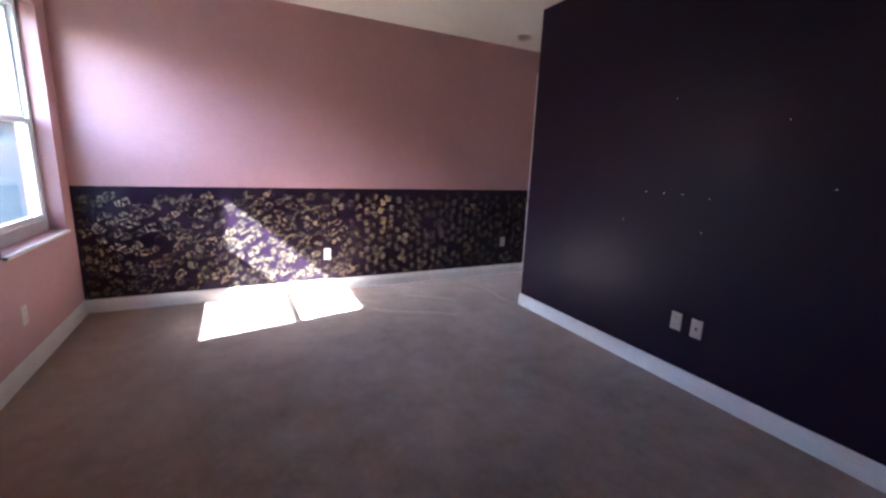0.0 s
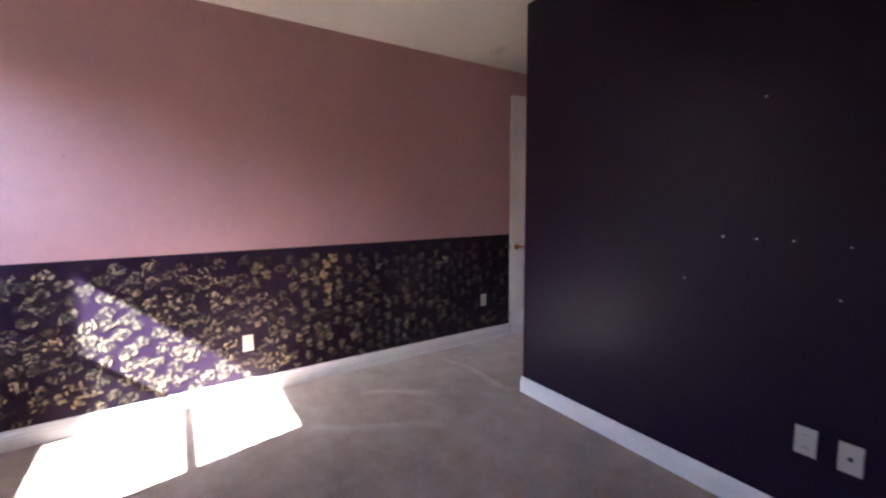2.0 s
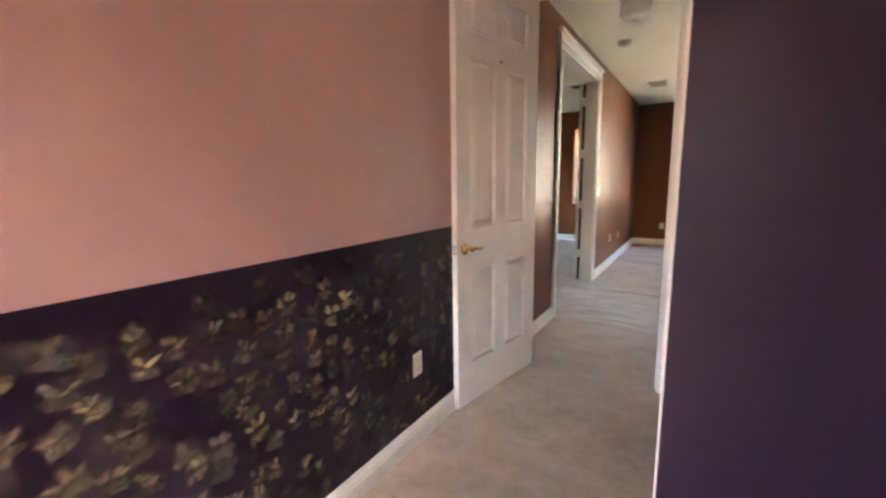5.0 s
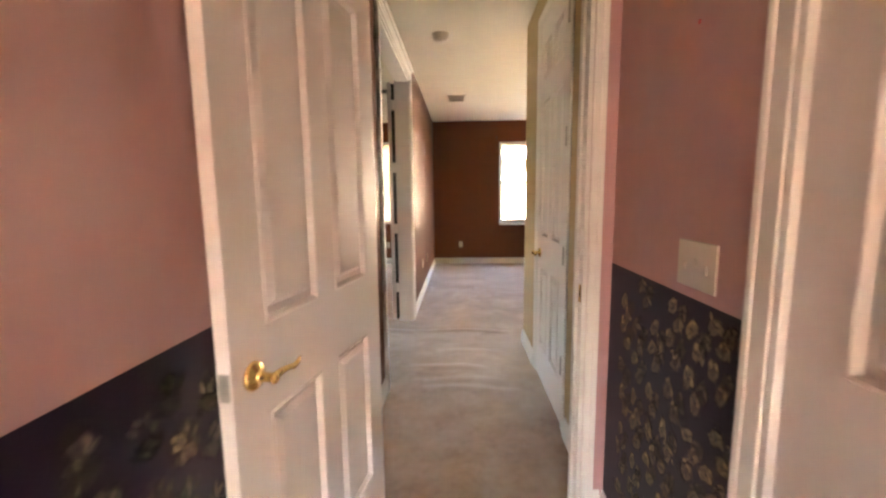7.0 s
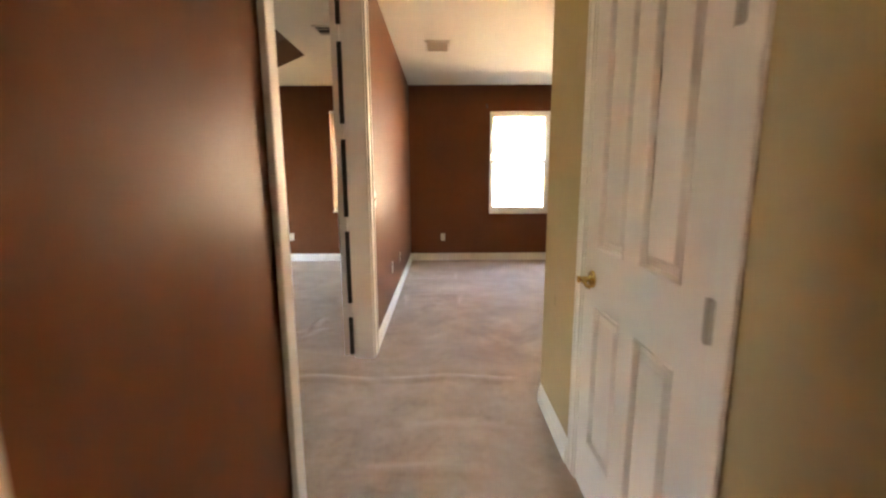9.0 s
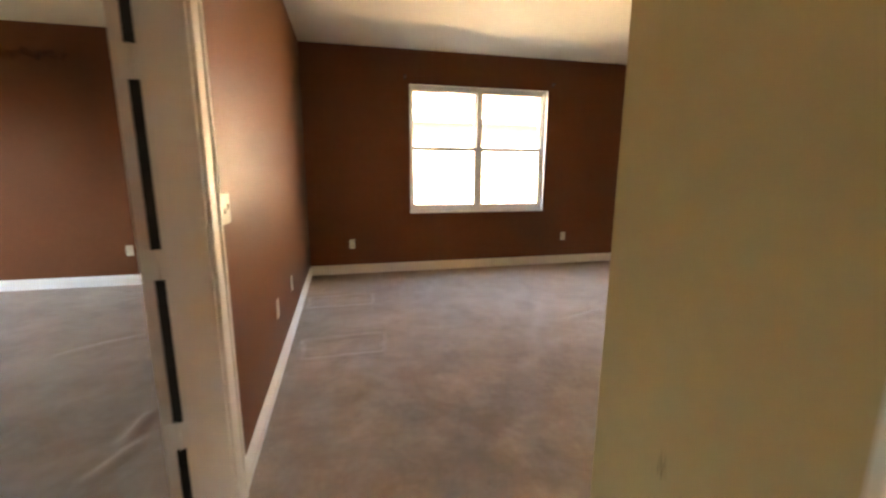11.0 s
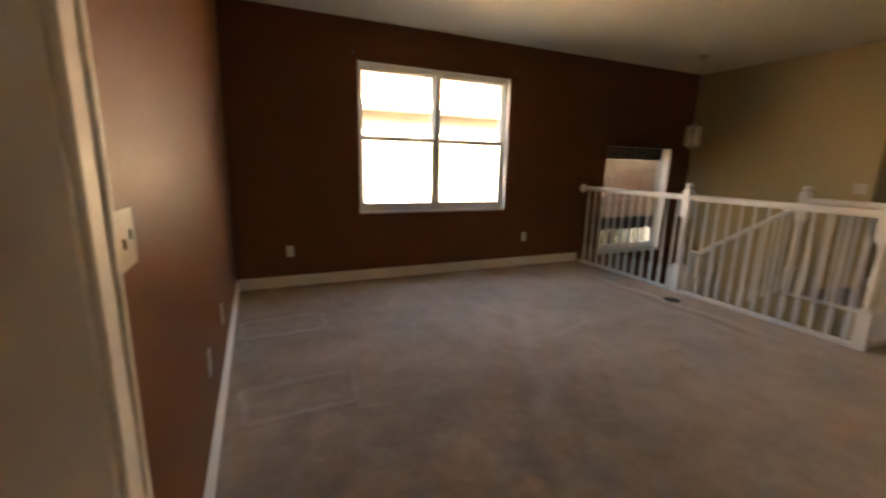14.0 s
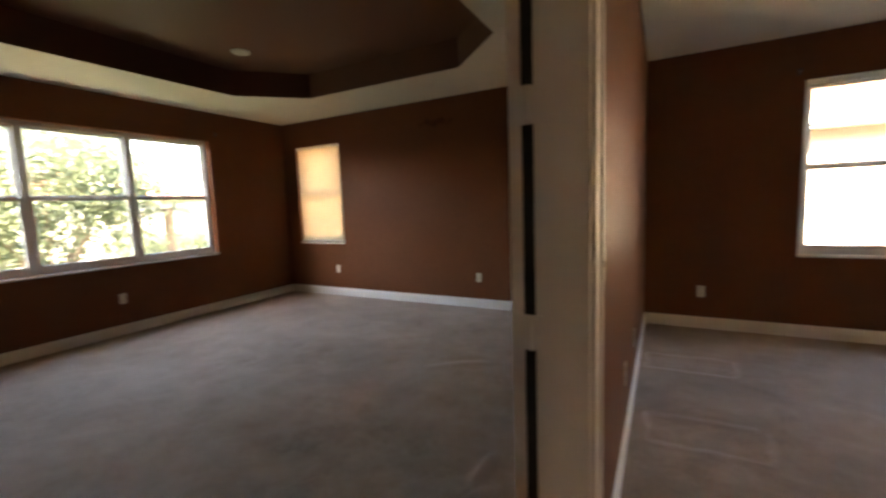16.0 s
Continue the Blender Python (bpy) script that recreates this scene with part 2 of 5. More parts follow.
def box(bm, x0, x1, y0, y1, z0, z1, bevel=0.0, mi=0):
    r = bmesh.ops.create_cube(bm, size=1.0, matrix=Matrix.LocRotScale(((x0 + x1) / 2, (y0 + y1) / 2, (z0 + z1) / 2), None, (x1 - x0, y1 - y0, z1 - z0)))
    vs = r["verts"]
    if mi:
        for f in {f for v in vs for f in v.link_faces}:
            f.material_index = mi
    if bevel:
        bmesh.ops.bevel(bm, geom=list({e for v in vs for e in v.link_edges}), offset=bevel, segments=2, profile=0.5, affect='EDGES')
    return bm


def boxes(*items, bevel=0.0):
    bm = bmesh.new()
    for it in items:
        box(bm, *it, bevel=bevel)
    return bm


def lathe(bm, prof, n=20, axis='z', at=(0, 0, 0)):
    """A turned solid from (radius, height) pairs."""
    rings = []
    for r, h in prof:
        ring = []
        for i in range(n):
            a = 2 * math.pi * i / n
            p = Vector((r * math.cos(a), r * math.sin(a), h))
            if axis == 'y':
                p = Vector((p.x, p.z, p.y))
            elif axis == 'x':
                p = Vector((p.z, p.x, p.y))
            ring.append(bm.verts.new(p + Vector(at)))
        rings.append(ring)
    for a, b in zip(rings, rings[1:]):
        for i in range(n):
            bm.faces.new((a[i], a[(i + 1) % n], b[(i + 1) % n], b[i]))
    for ring in (rings[0], rings[-1]):
        bm.faces.new(ring)
    bmesh.ops.recalc_face_normals(bm, faces=bm.faces)
    return bm


def wall(name, axis, t0, t1, a0, a1, z0, z1, holes, mats, pick, label, zcuts=()):
    """A wall with thickness t0..t1, that runs from a0 to a1 along axis, with holes (a0, a1, z0, z1) through it.
    pick(centre, normal) gives the index of the paint."""
    bm = bmesh.new()
    A = sorted({a0, a1, *[v for h in holes for v in h[:2]]})
    Z = sorted({z0, z1, *zcuts, *[v for h in holes for v in h[2:]]})

    def solid(i, k):
        if not (0 <= i < len(A) - 1 and 0 <= k < len(Z) - 1):
            return False
        a, z = (A[i] + A[i + 1]) / 2, (Z[k] + Z[k + 1]) / 2
        return not any(h[0] < a < h[1] and h[2] < z < h[3] for h in holes)

    def P(a, t, z):
        return bm.verts.new((a, t, z) if axis == 'x' else (t, a, z))

    for i in range(len(A) - 1):
        for k in range(len(Z) - 1):
            if not solid(i, k):
                continue
            b0, b1, c0, c1 = A[i], A[i + 1], Z[k], Z[k + 1]
            bm.faces.new([P(b0, t0, c0), P(b1, t0, c0), P(b1, t0, c1), P(b0, t0, c1)])
            bm.faces.new([P(b0, t1, c0), P(b1, t1, c0), P(b1, t1, c1), P(b0, t1, c1)])
            if not solid(i - 1, k):
                bm.faces.new([P(b0, t0, c0), P(b0, t1, c0), P(b0, t1, c1), P(b0, t0, c1)])
            if not solid(i + 1, k):
                bm.faces.new([P(b1, t0, c0), P(b1, t1, c0), P(b1, t1, c1), P(b1, t0, c1)])
            if not solid(i, k - 1):
                bm.faces.new([P(b0, t0, c0), P(b1, t0, c0), P(b1, t1, c0), P(b0, t1, c0)])
            if not solid(i, k + 1):
                bm.faces.new([P(b0, t0, c1), P(b1, t0, c1), P(b1, t1, c1), P(b0, t1, c1)])
    bmesh.ops.remove_doubles(bm, verts=bm.verts, dist=1e-5)
    bmesh.ops.recalc_face_normals(bm, faces=bm.faces)
    for f in bm.faces:
        f.material_index = pick(f.calc_center_median(), f.normal)
    return structure(name, bm, mats, label, "wall")


# ---- structure ----
WIN_A = (0.178, 1.19, 0.74, 2.30)        # bedroom window: x, z
WIN_L = (1.24, 3.06, 0.765, 2.295)       # loft window: x, z
WIN_S = (4.69, 5.95, 0.08, 1.59)         # stair window: x, z
WIN_MS = (-4.985, -4.09, 0.82, 2.30)      # main bedroom, rear window: x, z
WIN_MR = (-1.215, -0.33, 0.80, 2.32)       # main bedroom, second rear window: x, z
WIN_M = (7.10, 9.90, 0.79, 2.30)         # main bedroom, side window: y, z
WIN_F = (8.38, 10.62, 0.80, 2.22)         # far room window: y, z


def carpet_floor():
    """Carpet on a fine grid: furniture dents, wrinkles, a worn unevenness."""
    xs = np.arange(MAIN_X0 - 0.05, HALL_X1 + 3.25, 0.026)
    ys = np.arange(BW_Y - 0.05, BACK_Y + 0.05, 0.026)
    X, Y = np.meshgrid(xs, ys, indexing="ij")
    Z = 0.0015 * np.sin(X * 5.1 + 1.3 * np.sin(Y * 3.2)) * np.sin(Y * 4.3 + X)
    Z = Z + 0.0012 * np.sin(X * 17 + 2.1 * np.sin(Y * 9.1)) * np.sin(Y * 15 + 1.7 * np.sin(X * 8.3)) + 0.0008 * np.sin(X * 41 + 3 * np.sin(Y * 23)) * np.sin(Y * 37 + X * 5)

    def ridge(x0, y0, x1, y1, h, w, wob=0.02, end=0.12):
        L = math.hypot(x1 - x0, y1 - y0)
        ux, uy = (x1 - x0) / L, (y1 - y0) / L
        s = (X - x0) * ux + (Y - y0) * uy
        d = -(X - x0) * uy + (Y - y0) * ux + wob * np.sin(s * 9 + x0 * 7)
        fade = np.clip(s / end, 0, 1) * np.clip((L - s) / end, 0, 1)
        return 1.7 * h * (np.exp(-(d / (0.7 * w)) ** 2) - 0.45 * np.exp(-((d - w) / (0.8 * w)) ** 2)) * fade

    # crests of wrinkles and dent rims get a paler carpet colour
    crest_pale = np.zeros_like(X)
    for a in ((0.10, 7.15, 0.98, 7.14, 0.012, 0.04), (0.10, 6.32, 0.74, 6.26, 0.008, 0.045), (0.2, 5.95, 0.9, 5.90, 0.005, 0.05), (0.15, 6.05, 0.8, 6.07, 0.004, 0.05),
              (0.3, 6.62, 0.9, 6.60, 0.004, 0.05), (0.19, 3.06, 1.05, 3.13, 0.013, 0.035), (0.45, 2.15, 0.75, 2.65, 0.009, 0.05), (0.7, 1.7, 1.2, 2.5, 0.007, 0.06),
              (-0.66, 7.98, -0.58, 8.35, 0.014, 0.05), (-0.7, 7.78, -0.5, 8.08, 0.012, 0.05), (-1.6, 9.2, -1.1, 9.5, 0.010, 0.06), (-0.6, 7.15, 0.1, 7.13, 0.010, 0.05),
              (2.2, 9.0, 2.8, 9.3, 0.007, 0.06), (1.5, 8.2, 2.3, 9.6, 0.005, 0.1), (3.9, 8.3, 3.85, 10.6, 0.008, 0.07)):
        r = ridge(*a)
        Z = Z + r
        crest_pale = crest_pale + np.clip(r / 0.014, 0, 1) * 0.45
    for x0, x1, y0, y1 in ((0.09, 0.69, 8.79, 9.13), (0.06, 0.67, 9.90, 10.24)):
        m = 1 / (1 + np.exp(-(X - x0) / 0.012)) / (1 + np.exp((X - x1) / 0.012)) / (1 + np.exp(-(Y - y0) / 0.012)) / (1 + np.exp((Y - y1) / 0.012))
        Z = Z - 0.009 * m
        for r in ((x0, y0, x1, y0), (x0, y1, x1, y1), (x1, y0, x1, y1), (x0, y0, x0, y1)):
            e = ridge(*r, 0.006, 0.022, 0.006, 0.03)
            Z = Z + e
            crest_pale = crest_pale + np.clip(e / 0.0065, 0, 1) * 0.75
    # soil where people walked and furniture stood, with the loft's shade darkened in too
    soil_shade = np.zeros_like(X)
    for x0, y0, rx, ry, k in ((0.7, 8.6, 1.1, 1.5, 0.6), (1.4, 7.6, 0.9, 0.7, 0.45), (1.5, 9.9, 0.8, 0.6, 0.25), (1.1, 2.0, 0.5, 0.9, 0.25), (2.6, 1.6, 0.9, 0.5, 0.2), (3.0, 9.3, 0.9, 0.4, 0.3)):
        soil_shade = soil_shade + k * np.exp(-((X - x0) / rx) ** 2 - ((Y - y0) / ry) ** 2)
    nx, ny = len(xs), len(ys)
    crest_pale = np.clip(crest_pale, 0, 0.85)
    idx = np.arange(nx * ny).reshape(nx, ny)
    cx, cy = (X[:-1, :-1] + 0.013), (Y[:-1, :-1] + 0.013)
    keep = ~((cx > RAIL_X + 0.03) & (cy > RAIL_Y + 0.03) & (cx < WELL_X1 - 0.03)) & ~((cx > RAIL_X + 0.03) & (cx < STAIR_X1) & (cy > STEP_Y - 0.02)) & ~((cx < -T) & (cy < MAIN_Y0)) & ~((cx > BED_X1) & (cy < 6.0))
    q = np.stack([idx[:-1, :-1], idx[1:, :-1], idx[1:, 1:], idx[:-1, 1:]], -1)[keep]
    me = bpy.data.meshes.new("floor")
    me.from_pydata(np.stack([X, Y, Z], -1).reshape(-1, 3).tolist(), [], q.tolist())
    me.polygons.foreach_set("use_smooth", [True] * len(me.polygons))
    for key, vals in (("crest_pale", crest_pale), ("soil_shade", np.clip(soil_shade, 0, 0.8))):
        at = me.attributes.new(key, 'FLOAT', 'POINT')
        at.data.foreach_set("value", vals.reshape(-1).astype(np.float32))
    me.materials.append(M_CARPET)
    return tagged(new("floor", me), "worn beige wall-to-wall carpet with dents and wrinkles", "floor", kind="structure")


carpet_floor()
structure("subfloor", boxes((MAIN_X0 - 0.2, -T, MAIN_Y0 - T, BACK_Y + 0.2, -0.3, -0.03), (-T, RAIL_X, BW_Y - 0.2, BACK_Y + 0.2, -0.3, -0.03),
          (RAIL_X, BED_X1 + T, BW_Y - 0.2, 5.9, -0.3, -0.03), (RAIL_X, FAR_X1 + 0.2, 5.9, RAIL_Y, -0.3, -0.03),
          (WELL_X1, STAIR_X1 + T, RAIL_Y, STEP_Y - 0.03, -0.3, -0.03), (STAIR_X1 + T, FAR_X1 + 0.2, RAIL_Y, BACK_Y, -0.3, -0.03)), M_TRIM, "pale floor slab edge under the carpet", "floor")
structure("ceiling", boxes((-T, FAR_X1 + 0.2, BW_Y - 0.2, BACK_Y + 0.2, H, H + 0.5)), M_CEIL, "off-white textured flat ceiling", "ceiling")


def tray_ceiling():
    """Lower white border with an eight-sided raised brown tray."""
    x0, x1, y0, y1, c, z1 = -4.26, -1.05, 6.6, 10.21, 0.60, 2.96
    ring = [(x0 + c, y0), (x1 - c, y0), (x1, y0 + c), (x1, y1 - c), (x1 - c, y1), (x0 + c, y1), (x0, y1 - c), (x0, y0 + c)]
    X0, X1, Y0, Y1 = MAIN_X0, -T, MAIN_Y0, BACK_Y
    outer = [(x0 + c, Y0), (x1 - c, Y0), (X1, y0 + c), (X1, y1 - c), (x1 - c, Y1), (x0 + c, Y1), (X0, y1 - c), (X0, y0 + c)]
    corner = {1: (X1, Y0), 3: (X1, Y1), 5: (X0, Y1), 7: (X0, Y0)}
    bm = bmesh.new()
    n = 8
    for i in range(n):
        j = (i + 1) % n
        pts = [ring[i], ring[j], outer[j]] + ([corner[i]] if i in corner else []) + [outer[i]]
        bm.faces.new([bm.verts.new((*p, H)) for p in pts])
    for i in range(n):
        j = (i + 1) % n
        f = bm.faces.new([bm.verts.new(p) for p in ((*ring[i], H), (*ring[j], H), (*ring[j], z1), (*ring[i], z1))])
        f.material_index = 1
    f = bm.faces.new([bm.verts.new((*p, z1)) for p in ring])
    f.material_index = 1
    bmesh.ops.remove_doubles(bm, verts=bm.verts, dist=1e-4)
    box(bm, X0 - 0.2, X1, Y0 - 0.2, Y1 + 0.2, z1 + 0.02, z1 + 0.2)
    return structure("ceiling_main", bm, [M_CEIL, M_TRAY], "off-white ceiling border round a raised brown tray", "ceiling")


tray_ceiling()

# party wall: bedroom and corridor / main bedroom
wall("wall_pink", 'y', -T, 0.0, BW_Y, DW_Y, 0, H, [], [M_PINK, M_PURPLE, M_BROWN],
     lambda c, n: 2 if n.x < -0.5 else (1 if c.z < DADO else 0), "pink wall over a dark purple painted dado", (DADO,))
wall("wall_corridor", 'y', -T, 0.0, DW_Y, BACK_Y, 0, H, [(MO_Y0, MO_Y1, -0.01, DOOR_H)], [M_BROWN], lambda c, n: 0,
     "warm brown satin wall with a double doorway")
wall("wall_bedroom_window", 'x', BW_Y - 0.2, BW_Y, -T, BED_X1 + T, 0, H, [WIN_A], [M_PINK, M_STUCCO], lambda c, n: 1 if n.y < -0.5 else 0,
     "pink bedroom wall with a window opening")
wall("wall_bedroom_side", 'y', BED_X1, BED_X1 + T, BW_Y, PUR_Y, 0, H, [], [M_PINK], lambda c, n: 0, "plain pink bedroom wall")
wall("wall_purple", 'x', PUR_Y, PUR_Y + T, PUR_X, BED_X1 + T, 0, H, [], [M_PURPLE, M_PINK], lambda c, n: 1 if n.x < -0.5 and c.z > DADO else 0,
     "deep purple painted wall with nail holes", (DADO,))
wall("wall_alcove", 'y', PUR_X, PUR_X + T, PUR_Y + T, DW_Y, 0, H, [(BC_Y0, BC_Y1, -0.01, DOOR_H)], [M_PINK, M_PURPLE],
     lambda c, n: 1 if c.z < DADO else 0, "pink alcove wall over a purple dado", (DADO,))
wall("wall_bedroom_door", 'x', DW_Y, DW_Y + T, 0, PUR_X + T, 0, H, [(BD_X0, BD_X1, -0.01, DOOR_H)], [M_PINK, M_BROWN],
     lambda c, n: 1 if n.y > 0.5 else 0, "pink wall round the bedroom doorway")
wall("wall_closet", 'y', COR_X, COR_X + T, DW_Y + T, COR_END, 0, H, [(CL_Y0, CL_Y1, -0.01, DOOR_H)], [M_CREAM], lambda c, n: 0, "cream corridor wall with a closet door")
wall("wall_loft_near", 'x', COR_END - T, COR_END, COR_X + T, HALL_X1, 0, H, [], [M_CREAM], lambda c, n: 0, "plain cream loft wall")
wall("wall_rear", 'x', BACK_Y, BACK_Y + 0.2, MAIN_X0 - 0.2, STAIR_X1 + T, GROUND, H, [WIN_L, WIN_S, WIN_MS, WIN_MR], [M_BROWN, M_STUCCO, M_TRIM],
     lambda c, n: 1 if n.y > 0.5 else (2 if abs(n.y) < 0.5 and c.x > 0.5 else 0), "dark brown rear wall with windows")
wall("wall_stair", 'y', STAIR_X1, STAIR_X1 + T, HALL_Y, BACK_Y, GROUND, H, [], [M_CREAM], lambda c, n: 0, "cream stairwell wall")
wall("wall_well", 'y', RAIL_X - T, RAIL_X, 6.5, BACK_Y, GROUND, -0.31, [], [M_CREAM], lambda c, n: 0, "cream wall below the loft edge")
wall("wall_lower_near", 'x', 6.4, 6.5, RAIL_X - T, STAIR_X1 + T, GROUND, -0.31, [], [M_CREAM], lambda c, n: 0, "cream ground floor wall")
wall("wall_lower_side", 'y', STAIR_X1, STAIR_X1 + T, 6.5, HALL_Y, GROUND, -0.31, [], [M_CREAM], lambda c, n: 0, "cream ground floor wall")
wall("wall_hall_return", 'x', HALL_Y, HALL_Y + T, STAIR_X1 + T, HALL_X1, 0, H, [], [M_CREAM], lambda c, n: 0, "cream hall wall")
wall("wall_hall_end", 'y', HALL_X1, HALL_X1 + T, COR_END - T, HALL_Y + T, 0, H, [(7.95, 8.84, -0.01, DOOR_H)], [M_CREAM, M_BROWN], lambda c, n: 1 if n.x > 0.5 else 0,
     "cream hall wall with a doorway")
wall("wall_far_window", 'y', FAR_X1, FAR_X1 + 0.2, 6.0, BACK_Y, 0, H, [WIN_F], [M_BROWN, M_STUCCO], lambda c, n: 1 if n.x > 0.5 else 0, "dark brown wall with a window")
wall("wall_far_side", 'x', 6.0 - T, 6.0, HALL_X1, FAR_X1 + 0.2, 0, H, [], [M_BROWN], lambda c, n: 0, "plain dark brown wall")
wall("wall_far_rear", 'x', BACK_Y, BACK_Y + 0.2, STAIR_X1 + T, FAR_X1 + 0.2, GROUND, H, [], [M_BROWN, M_STUCCO], lambda c, n: 1 if n.y > 0.5 else 0, "plain dark brown wall")
wall("wall_main_side", 'y', MAIN_X0 - 0.2, MAIN_X0, MAIN_Y0, BACK_Y, 0, H + 0.3, [WIN_M], [M_BROWN, M_STUCCO], lambda c, n: 1 if n.x < -0.5 else 0, "dark brown wall with a triple window")
wall("wall_main_near", 'x', MAIN_Y0 - T, MAIN_Y0, MAIN_X0, -T, 0, H + 0.3, [], [M_BROWN], lambda c, n: 0, "plain dark brown wall")
wall("wall_closet_side", 'y', BED_X1, BED_X1 + T, PUR_Y + T, COR_END - T, 0, H, [], [M_CREAM], lambda c, n: 0, "plain cream wall closing the closets")
# unseen roof edge added over the bedroom window, sized to trim the sun patch
structure("eave", boxes((-1, BED_X1 + 1, BW_Y - 0.79, BW_Y - 0.2, 2.62, 2.82)), M_FASCIA, "unseen tan roof overhang added outside", "eave")
structure("eave_side", boxes((FAR_X1 + 0.2, FAR_X1 + 0.85, 4, BACK_Y + 0.8, 2.62, 2.82)), M_FASCIA, "unseen tan roof overhang added outside", "eave")


# ---- baseboards and casings ----
def baseboard(name, axis, face, sign, a0, a1, h=0.115, mat=M_TRIM, z=0.0):
    """Board with a rounded top along a wall; face: the wall's plane; sign: the side that it stands on."""
    bm = bmesh.new()
    prof = [(0, 0), (0.016, 0), (0.016, h - 0.046), (0.013, h - 0.042), (0.013, h - 0.030), (0.010, h - 0.022), (0.006, h - 0.014), (0.005, h - 0.003), (0.0, h)]
    ends = []
    for a in (a0, a1):
        ends.append([bm.verts.new((a, face + sign * d, z + v) if axis == 'x' else (face + sign * d, a, z + v)) for d, v in prof])
    n = len(prof)
    for i in range(n):
        bm.faces.new((ends[0][i], ends[0][(i + 1) % n], ends[1][(i + 1) % n], ends[1][i]))
    bm.faces.new(ends[0])
    bm.faces.new(ends[1])
    bmesh.ops.recalc_face_normals(bm, faces=bm.faces)
    return structure(name, bm, mat, "white painted wooden baseboard", "baseboard")


CW = 0.075
for k, a in enumerate((
        ('y', 0.0, 1, BW_Y, DW_Y), ('x', BW_Y, 1, 0.016, BED_X1), ('x', PUR_Y, -1, PUR_X - 0.015, BED_X1), ('y', BED_X1, -1, BW_Y + 0.016, PUR_Y - 0.016),
        ('y', PUR_X, -1, PUR_Y - 0.014, BC_Y0 - CW), ('y', PUR_X, -1, BC_Y1 + CW, DW_Y), ('x', DW_Y, -1, BD_X1 + 0.045, PUR_X - 0.016), ('x', DW_Y, -1, 0.016, BD_X0 - 0.045),
        ('y', 0.0, 1, DW_Y + T, MO_Y0 - 0.09), ('y', 0.0, 1, MO_Y1 + 0.09, BACK_Y), ('y', COR_X, -1, DW_Y + T, CL_Y0 - CW), ('y', COR_X, -1, CL_Y1 + CW, COR_END),
        ('x', BACK_Y, -1, 0.016, RAIL_X - 0.03), ('x', COR_END, 1, COR_X, HALL_X1), ('x', BACK_Y, -1, MAIN_X0, -T), ('y', MAIN_X0, 1, MAIN_Y0, BACK_Y - 0.016),
        ('y', -T, -1, MO_Y1 + 0.85, BACK_Y - 0.016), ('x', MAIN_Y0, 1, MAIN_X0 + 0.016, -T), ('x', HALL_Y, -1, STAIR_X1, HALL_X1), ('y', FAR_X1, -1, 6.0, BACK_Y))):
    baseboard("baseboard_%d" % (k + 1), *a)


def casing(name, axis, face, sign, a0, a1, top, w=CW, cap=False, k=1.0):
    """Moulded trim round a doorway on one wall face: two legs, a head and, where cap, a crown."""
    th = tagged(empty(name, pose(0, 0, 0), "white moulded door casing", "trim"), kind="structure")

    def b(bm, p0, p1, d, z0, z1, bev=0.004):
        lo, hi = sorted((face, face + sign * d * k))
        bev = min(bev, 0.4 * d * k)
        if axis == 'x':
            box(bm, p0, p1, lo, hi, z0, z1, bev)
        else:
            box(bm, lo, hi, p0, p1, z0, z1, bev)
        return bm

    for lo, hi, edge in ((a0 - w + 0.004, a0, a0 - w), (a1, a1 + w - 0.004, a1 + w - 0.022)):
        bm = b(bmesh.new(), lo, hi, 0.016, 0, top)
        part("casing_leg", b(bm, edge, edge + 0.022, 0.024, 0, top + w - 0.002, 0.005), M_TRIM, th)
    bm = b(bmesh.new(), a0 - w + 0.022, a1 + w - 0.022, 0.0165, top, top + w)
    part("casing_head", b(bm, a0 - w + 0.0225, a1 + w - 0.0225, 0.024, top + w - 0.022, top + w + 0.001, 0.005), M_TRIM, th)
    if cap:
        part("bead", b(bmesh.new(), a0 - w + 0.03, a1 + w - 0.03, 0.030, top + 0.012, top + 0.030, 0.006), M_TRIM, th)
        part("crown", b(bmesh.new(), a0 - w - 0.012, a1 + w + 0.012, 0.042, top + w, top + w + 0.03, 0.008), M_TRIM, th)
    return th


def jamb(name, axis, t0, t1, a0, a1, top, stop=None):
    """Lining of a doorway, 18 mm boards inside the opening, with a door stop."""
    th = tagged(empty(name, pose(0, 0, 0), "white painted door jamb", "trim"), kind="structure")
    d = 0.018

    def b(part_name, p0, p1, q0, q1, z0, z1):
        bm = bmesh.new()
        if axis == 'x':
            box(bm, p0, p1, q0, q1, z0, z1, 0.002)
        else:
            box(bm, q0, q1, p0, p1, z0, z1, 0.002)
        part(part_name, bm, M_TRIM, th)

    e = 0.003
    b("side_board", a0, a0 + d, t0 - e, t1 + e, 0, top)
    b("side_board", a1 - d, a1, t0 - e, t1 + e, 0, top)
    b("head_board", a0 + d, a1 - d, t0 - e, t1 + e, top - d, top)
    if stop is not None:
        b("door_stop", a0 + d, a0 + d + 0.011, stop, stop + 0.035, 0, top - d)
        b("door_stop", a1 - d - 0.011, a1 - d, stop, stop + 0.035, 0, top - d)
    return th


